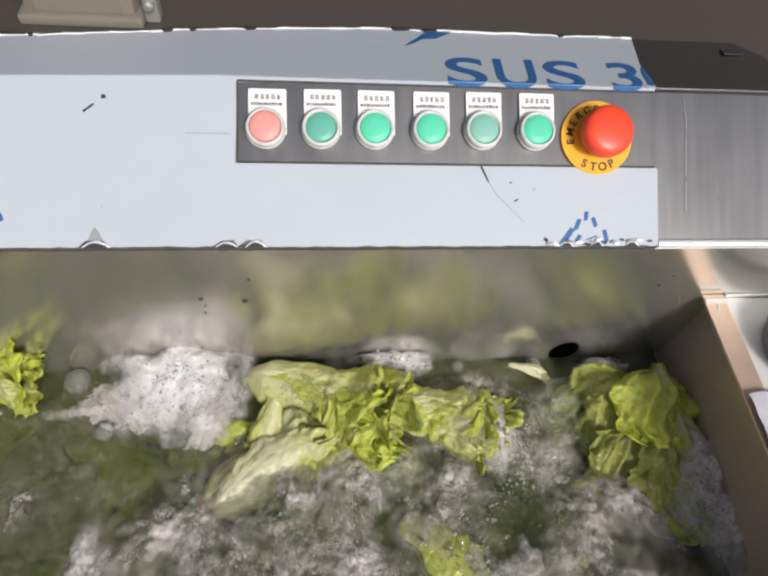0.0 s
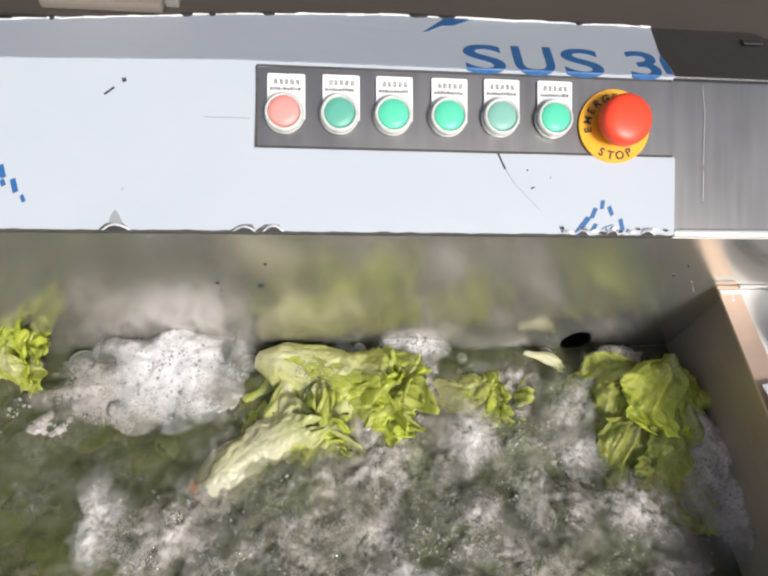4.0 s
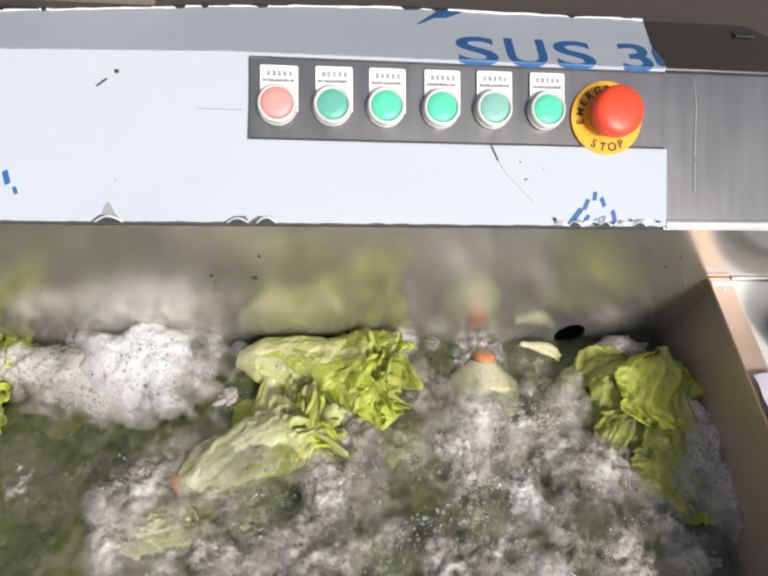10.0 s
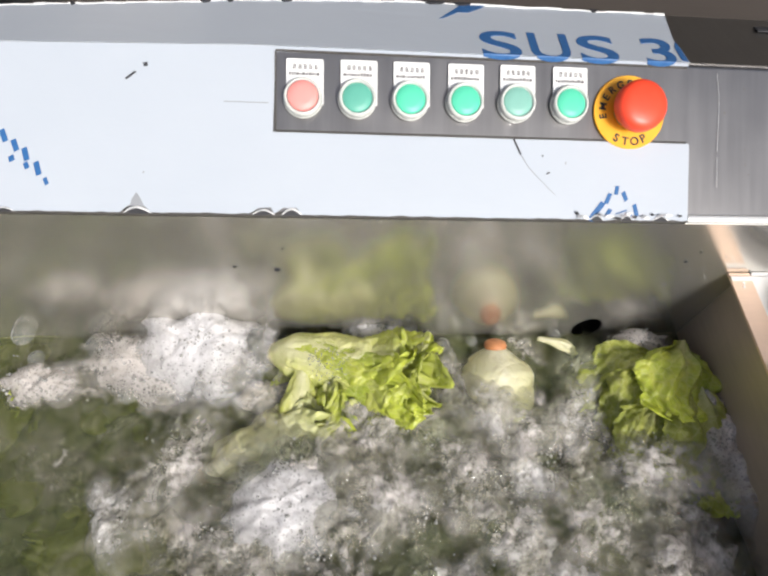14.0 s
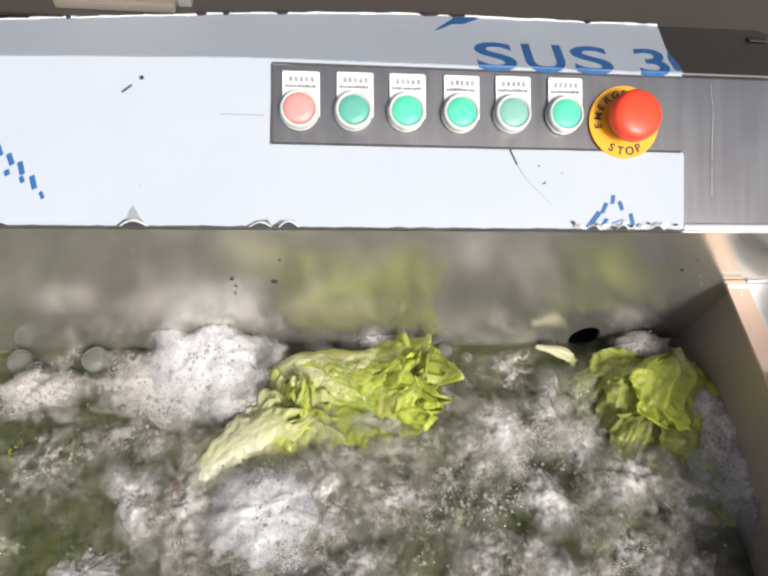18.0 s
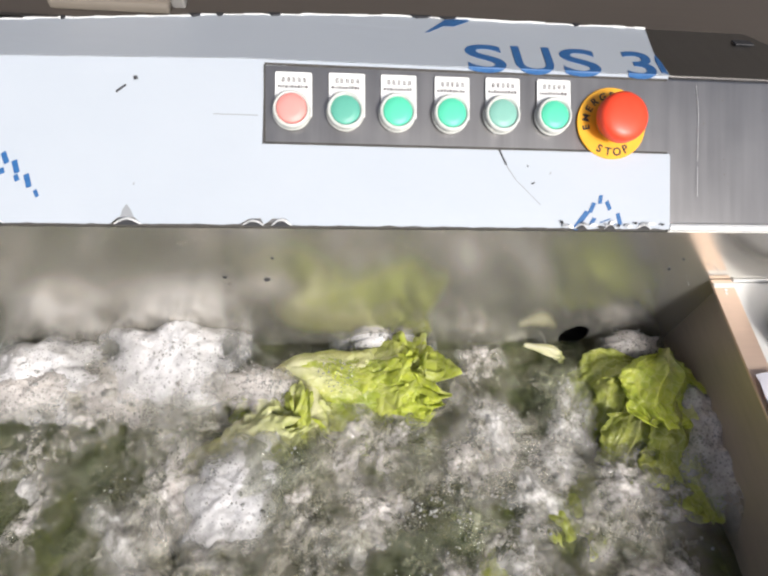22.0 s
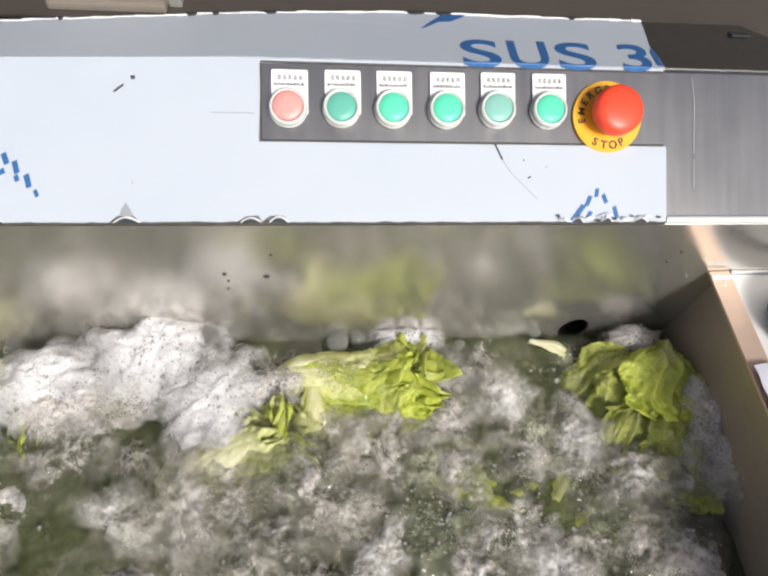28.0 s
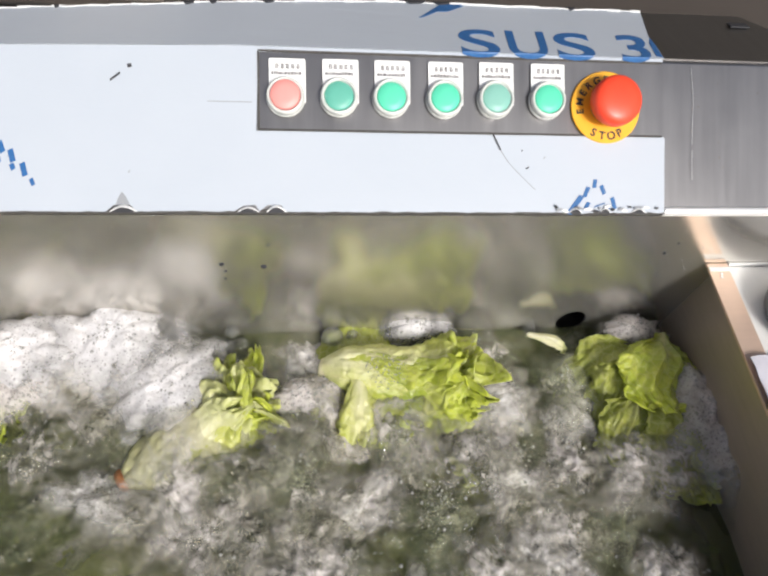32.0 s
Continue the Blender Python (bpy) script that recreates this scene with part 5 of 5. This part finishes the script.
domes = []
for k, (x, y, q) in enumerate(((-0.290, -0.030, 0.013), (-0.040, -0.014, 0.012), (-0.020, -0.018, 0.008), (0.020, -0.014, 0.010), (0.172, -0.016, 0.008), (0.262, -0.024, 0.010), (-0.360, -0.020, 0.012), (-0.340, -0.036, 0.008), (0.060, -0.018, 0.008), (-0.255, -0.075, 0.010), (-0.150, -0.018, 0.007), (-0.135, -0.024, 0.009), (0.085, -0.026, 0.006))):
    domes.append((tagged(hang("bubble", dome(q, k * 2.7), CLEAR), "large clear bubble standing on the wash water", "bubble", "large bubbles"), x, y, k))
r = random.Random(404)
for k in range(16):
    s = r.random()
    q = r.uniform(0.0022, 0.0058)
    ob = tagged(hang("bubble", dome(q, 50 + k), CLEAR), "small clear bubble clinging in the tank corner", "bubble", "bubbles in the tank corner")
    ob.matrix_basis = pose(0.330 - r.uniform(0.002, 0.020), -0.010 - 0.085 * s, 0.646 + r.uniform(0.0, 0.022) * (1 - s), r.uniform(-20, 20), -50, 0)


raft_kinds = []
for k in range(5):
    r = random.Random(900 + k)
    pts, rad = [], []
    for _ in range(40):
        a, d = r.uniform(0, 6.3), abs(r.gauss(0, 0.020))
        q = 0.0004 + 0.0017 * r.random() ** 3
        pts.append((d * math.cos(a), 0.7 * d * math.sin(a), -q * 0.3 + 0.002 * noise.noise(Vector((d * 60, a, k)))))
        rad.append(q)
    raft = beads(pts, rad, k)
    raft.materials.append(BUBBLE)
    raft_kinds.append(raft)
rafts = []
for k in range(24):
    x, y = -0.40 + 0.72 * ((k * 0.618) % 1.0), -0.055 - 0.27 * ((k * 0.381 + 0.13) % 1.0)
    ob = tagged(hang("bubble_raft", raft_kinds[k % 5], BUBBLE), "scattered small clear bubbles afloat on the wash water", "bubbles", "bubble rafts", "stuff")
    rafts.append((ob, min(x, 0.285), y, k))


def foam(rx, ry, h, seed, n, label, heap=0.0, skin=None):
    v, f, w = mound(rx, ry, h, seed, 22, 36, 90, 0.30, 0.42, 0.0015, heap)
    ob = tagged(hang("foam_patch", mesh_from("foam", v, f, True, w), skin or FOAM), label, "foam", "foam patches")
    tagged(hang("froth", scatter(v, n // 2, int(seed), 0.0004, 0.0018), BUBBLE, ob, "glistening small bubbles"), "", "", "", "stuff")
    return ob


foam_main = foam(0.092, 0.056, 0.026, 3.0, 420, "thick white foam with dark pits at the tank wall", 0.7)
foam_mid = foam(0.052, 0.020, 0.012, 7.0, 300, "thin strip of white foam along the tank wall", 0.5)
foam_front = foam(0.074, 0.058, 0.018, 12.0, 320, "bright white foam drifting over the lettuce")
foam_hole = foam(0.050, 0.028, 0.018, 16.0, 200, "pale bubbly foam below the overflow pipe", 0.3, THIN_FOAM)
foam_side = foam(0.058, 0.095, 0.030, 21.0, 260, "greyish foam along the tank side wall", 0.0, THIN_FOAM)
foam_far = foam(0.056, 0.032, 0.018, 26.0, 200, "loose greyish foam drifting along the tank wall", 0.6, THIN_FOAM)
foam_bubbly = foam(0.058, 0.032, 0.014, 41.0, 420, "thin bubbly foam clinging beside the lettuce", 0.0, THIN_FOAM)
foam_skirt = foam(0.125, 0.050, 0.012, 47.0, 420, "thin foam with open pits spreading along the tank wall", 0.2, THIN_FOAM)
foam_late = foam(0.085, 0.058, 0.024, 31.0, 340, "broad white foam spreading between wall and lettuce", 0.7)


# ---- what moves ----
def between(rows, t):
    """Values at t, eased from row to row."""
    if t <= rows[0][0]:
        return rows[0][1:]
    for a, b in zip(rows, rows[1:]):
        if t <= b[0]:
            s = (t - a[0]) / (b[0] - a[0])
            s = s * s * (3 - 2 * s)
            return [p + (q - p) * s for p, q in zip(a[1:], b[1:])]
    return rows[-1][1:]


def wander(t, seed, quick):
    """A smooth uneven swing between about -1 and 1."""
    return noise.noise(Vector((t * quick, seed * 3.17, 0.5))) * 1.6


def drift(ob, rows, seed, sway=0.004, bob=0.003, tilt=3.0, quick=0.9, step=0.25):
    """Rows: seconds, x, y, z, rx, ry, rz. Follows them while it rocks on the water."""
    keys = []
    for k in range(int(32 / step) + 1):
        t = k * step
        x, y, z, rx, ry, rz = between(rows, t)
        x, y, z = sunk(x, y, z)
        keys.append((t, pose(x + sway * wander(t, seed, quick), y + sway * wander(t, seed + 1, quick), z + bob * wander(t, seed + 2, quick * 1.3),
                             rx + tilt * wander(t, seed + 3, quick), ry + tilt * wander(t, seed + 4, quick), rz + tilt * wander(t, seed + 5, quick * 0.7))))
    walk(ob, keys)


def motions():
    drift(main_head, [(0, -0.122, -0.028, 0.674, 0, 2, -22), (3, -0.130, -0.024, 0.675, 0, 2, -22), (6, -0.120, -0.032, 0.676, 5, 2, -22), (9, -0.137, -0.036, 0.676, 5, 2, -13),
                      (13, -0.130, -0.036, 0.676, 0, 2, -15), (17, -0.120, -0.046, 0.677, -8, 2, -11), (19, -0.122, -0.050, 0.676, -14, 3, -9), (21, -0.118, -0.050, 0.673, -14, 5, -9), (23, -0.116, -0.050, 0.668, -12, 7, -9),
                      (25, -0.117, -0.052, 0.668, -12, 7, -9), (28, -0.118, -0.056, 0.670, -14, 6, -7), (30, -0.120, -0.054, 0.670, -14, 5, -7), (31, -0.090, -0.058, 0.673, -12, 4, -9), (32, -0.068, -0.058, 0.675, -10, 4, -10)], 1, 0.004, 0.003, 3)
    drift(second_head, [(0, -0.158, -0.152, 0.653, 0, 5, 34), (1, -0.170, -0.150, 0.650, 0, 5, 32), (3, -0.176, -0.150, 0.651, 0, 5, 28), (6, -0.178, -0.150, 0.666, 0, 6, 20), (9, -0.190, -0.150, 0.662, 0, 6, 22), (13, -0.186, -0.148, 0.648, 0, 5, 24), (17, -0.195, -0.150, 0.651, 0, 4, 30),
                        (20, -0.205, -0.152, 0.656, 0, 4, 34), (22, -0.200, -0.156, 0.648, 0, 4, 30), (25, -0.205, -0.160, 0.642, 0, 4, 28), (28, -0.222, -0.162, 0.650, 0, 4, 24), (30, -0.236, -0.160, 0.650, 0, 4, 30), (32, -0.244, -0.158, 0.654, 0, 4, 36)], 11, 0.004, 0.003, 4)
    drift(corner_head, [(0, 0.299, -0.041, 0.692, 0, 4, -96), (32, 0.298, -0.043, 0.692, 0, 4, -94)], 21, 0.0015, 0.0015, 1.2)
    drift(white_head, [(0, 0.110, -0.050, 0.582, 0, 46, -92), (5.5, 0.110, -0.048, 0.582, 0, 46, -92), (7.2, 0.106, -0.036, 0.666, 0, 46, -92), (9, 0.112, -0.036, 0.670, 0, 46, -94), (13, 0.104, -0.030, 0.675, 0, 44, -92),
                       (14.6, 0.104, -0.032, 0.673, 0, 44, -90), (16.2, 0.110, -0.050, 0.592, 0, 46, -92), (32, 0.110, -0.050, 0.582, 0, 46, -92)], 31, 0.003, 0.003, 3)
    drift(left_head, [(0, -0.432, -0.030, 0.674, 0, 2, 8), (3, -0.436, -0.016, 0.676, 0, 2, 5), (6, -0.432, -0.030, 0.676, 0, 2, 5), (8, -0.455, -0.050, 0.670, 0, 2, 0), (12, -0.470, -0.060, 0.648, 0, 2, 0),
                      (14, -0.470, -0.070, 0.610, 0, 2, 0), (20, -0.450, -0.110, 0.600, 0, 2, -8), (25, -0.450, -0.100, 0.600, 0, 2, -10), (28, -0.450, -0.070, 0.622, 0, 2, -5), (32, -0.455, -0.060, 0.630, 0, 2, -5)], 41, 0.004, 0.003, 4)
    drift(thin_head, [(0, -0.290, -0.030, 0.610, 0, 8, -80), (11.8, -0.290, -0.020, 0.610, 0, 8, -80), (12.8, -0.290, -0.008, 0.682, 0, 38, -80), (13.4, -0.290, -0.008, 0.682, 0, 38, -80), (14.6, -0.290, -0.02, 0.610, 0, 8, -80), (32, -0.290, -0.03, 0.610, 0, 8, -80)], 51, 0.003, 0.002, 3)
    drift(low_head, [(0, -0.300, -0.215, 0.600, 0, 4, 5), (8, -0.280, -0.195, 0.625, 0, 4, 5), (9.8, -0.240, -0.190, 0.650, 0, 4, 8), (11, -0.218, -0.180, 0.664, 0, 4, 12), (12.5, -0.215, -0.185, 0.618, 0, 4, 8), (16, -0.300, -0.150, 0.600, 0, 4, 60),
                     (22, -0.352, -0.060, 0.600, 0, 4, 140), (27, -0.352, -0.046, 0.640, 0, 4, 178), (30, -0.352, -0.046, 0.675, 0, 4, 180), (32, -0.356, -0.042, 0.677, 0, 4, 182)], 61, 0.004, 0.002, 3)
    drift(early_head, [(0, 0.000, -0.052, 0.668, 0, 4, -14), (2, 0.004, -0.050, 0.668, 0, 4, -12), (3.2, 0.006, -0.050, 0.666, 0, 4, -10), (5.6, 0.010, -0.055, 0.600, 0, 6, -10), (32, 0.010, -0.055, 0.596, 0, 6, -10)], 81, 0.004, 0.003, 3)
    drift(stray_stalk, [(0, 0.140, -0.027, 0.684, 0, 3, -12), (8, 0.148, -0.024, 0.682, 0, 3, -12), (18, 0.148, -0.024, 0.683, 0, 3, -14), (32, 0.152, -0.028, 0.685, 0, 3, -14)], 71, 0.002, 0.002, 2)
    for ob, x, y, z, rz, k in loose:
        drift(ob, [(0, x, y, z - 0.003, 0, 0, rz), (32, x - 0.02, y - 0.01, z - 0.003, 0, 0, rz + 25)], 100 + k * 7, 0.018, 0.004, 7, 0.5, 0.4)
    drift(foam_main, [(0, -0.188, -0.034, 0.676, 0, 0, 0), (6, -0.212, -0.040, 0.680, 0, 0, 8), (9, -0.230, -0.036, 0.679, 0, 0, 4), (13, -0.200, -0.036, 0.680, 0, 0, -5), (17, -0.168, -0.038, 0.681, 0, 0, -10), (19, -0.194, -0.036, 0.681, 0, 0, -8), (20, -0.214, -0.034, 0.682, 0, 0, -4), (22, -0.208, -0.036, 0.685, 0, 0, 0), (24, -0.216, -0.034, 0.686, 0, 0, 4), (28, -0.228, -0.036, 0.688, 0, 0, 8), (30, -0.250, -0.036, 0.689, 0, 0, 6), (32, -0.268, -0.034, 0.689, 0, 0, 4)], 201, 0.003, 0.0015, 1.5)
    drift(foam_skirt, [(0, -0.230, -0.050, 0.656, 0, 0, 0), (3, -0.240, -0.052, 0.663, 0, 0, 0), (6, -0.255, -0.052, 0.677, 0, 0, 4), (9, -0.262, -0.048, 0.679, 0, 0, 2), (13, -0.240, -0.048, 0.677, 0, 0, -3), (17, -0.215, -0.056, 0.671, 0, 0, -6), (20, -0.220, -0.060, 0.674, 0, 0, -4), (24, -0.250, -0.060, 0.668, 0, 0, 0), (32, -0.280, -0.060, 0.660, 0, 0, 4)], 281, 0.003, 0.0015, 1.5)
    drift(foam_bubbly, [(0, -0.150, -0.062, 0.660, 0, 0, 60), (6, -0.140, -0.060, 0.645, 0, 0, 40), (17, -0.125, -0.080, 0.655, 0, 0, 10), (19, -0.140, -0.078, 0.683, 0, 0, 0), (20, -0.124, -0.076, 0.685, 0, 0, -5), (22, -0.120, -0.066, 0.685, 0, 0, -10), (24, -0.132, -0.082, 0.683, 0, 0, 20), (28, -0.118, -0.074, 0.680, 0, 0, 10), (32, -0.080, -0.090, 0.672, 0, 0, 10)], 271, 0.003, 0.002, 2)
    drift(foam_mid, [(0, 0.025, -0.020, 0.680, 0, 0, 0), (6, 0.030, -0.015, 0.674, 0, 0, 0), (13, -0.010, -0.014, 0.675, 0, 0, 4), (23, 0.000, -0.014, 0.677, 0, 0, -2), (32, 0.040, -0.016, 0.675, 0, 0, 0)], 211, 0.004, 0.002, 2)
    drift(foam_front, [(0, -0.160, -0.200, 0.640, 0, 0, 0), (11, -0.110, -0.185, 0.645, 0, 0, 0), (13, -0.100, -0.178, 0.678, 0, 0, 10), (17, -0.120, -0.182, 0.682, 0, 0, 0), (19, -0.118, -0.178, 0.685, 0, 0, 0), (21, -0.128, -0.174, 0.686, 0, 0, 10), (23, -0.152, -0.150, 0.685, 0, 0, 60), (25, -0.160, -0.105, 0.684, 0, 0, 70), (28, -0.168, -0.080, 0.685, 0, 0, 30), (32, -0.205, -0.075, 0.683, 0, 0, 20)], 221, 0.004, 0.002, 2)
    drift(foam_hole, [(0, 0.250, -0.036, 0.664, 0, 0, 0), (13, 0.262, -0.034, 0.673, 0, 0, 0), (17, 0.266, -0.032, 0.680, 0, 0, 0), (32, 0.270, -0.032, 0.683, 0, 0, 0)], 231, 0.002, 0.001, 1)
    drift(foam_side, [(0, 0.316, -0.150, 0.674, 0, 0, 0), (8, 0.316, -0.145, 0.674, 0, 0, 0), (13, 0.316, -0.135, 0.675, 0, 0, 0), (19, 0.316, -0.130, 0.679, 0, 0, 0), (32, 0.316, -0.125, 0.681, 0, 0, 0)], 241, 0.002, 0.0015, 1.5)
    drift(foam_far, [(0, -0.300, -0.120, 0.630, 0, 0, 0), (3, -0.310, -0.100, 0.638, 0, 0, 10), (6, -0.330, -0.070, 0.676, 0, 0, 20), (10, -0.330, -0.046, 0.680, 0, 0, 0), (14, -0.340, -0.070, 0.664, 0, 0, 0), (18, -0.330, -0.060, 0.672, 0, 0, 0), (23, -0.330, -0.070, 0.677, 0, 0, 10), (28, -0.300, -0.085, 0.680, 0, 0, 20), (32, -0.340, -0.080, 0.677, 0, 0, 20)], 251, 0.008, 0.004, 3)
    drift(foam_late, [(0, -0.300, -0.110, 0.600, 0, 0, 0), (17, -0.310, -0.090, 0.610, 0, 0, 0), (22, -0.335, -0.050, 0.668, 0, 0, 0), (24, -0.322, -0.045, 0.684, 0, 0, 6), (28, -0.325, -0.060, 0.682, 0, 0, 10), (30, -0.330, -0.050, 0.682, 0, 0, 4), (32, -0.340, -0.046, 0.689, 0, 0, 0)], 261, 0.004, 0.002, 2)
    for ob, x, y, z, k, pale in swells:
        turn = (k * 47) % 360
        if k >= 220:
            z -= 0.002
        murk = x < -0.15 and y < -0.06
        calm, later = (0.022, 0.010) if murk else ((0.006, 0.0) if x < -0.17 else (0.0, 0.0))
        if k >= 211:
            calm, later = (0.010, 0.0) if k >= 221 else (0.003, 0.0)
        shy = 0.011 if pale else 0.005
        drift(ob, [(0, x, y, z - calm - shy, 0, 0, turn), (6, x, y, z - calm, 0, 0, turn + 12), (13, x, y, z - calm, 0, 0, turn + 25), (19, x, y, z - later, 0, 0, turn + 36), (32, x, y, z - later, 0, 0, turn + 60)], 300 + k * 6.1, 0.022, 0.009, 14, 3.0, 0.125)
    for ob, x, y, k in domes:
        drift(ob, [(0, x, y, 0.671, 0, 0, k * 50), (32, x - 0.01, y, 0.671, 0, 0, k * 50 + 40)], 830 + k * 4.7, 0.007, 0.010, 5, 0.6, 0.25)
    for ob, x, y, k in rafts:
        drift(ob, [(0, x, y, 0.671, 0, 0, k * 40), (16, x + 0.02 * math.sin(k), y + 0.01, 0.671, 0, 0, k * 40 + 50), (32, x - 0.02 * math.cos(k), y, 0.671, 0, 0, k * 40 + 90)], 700 + k * 5.3, 0.016, 0.003, 6, 1.4, 0.2)


motions()
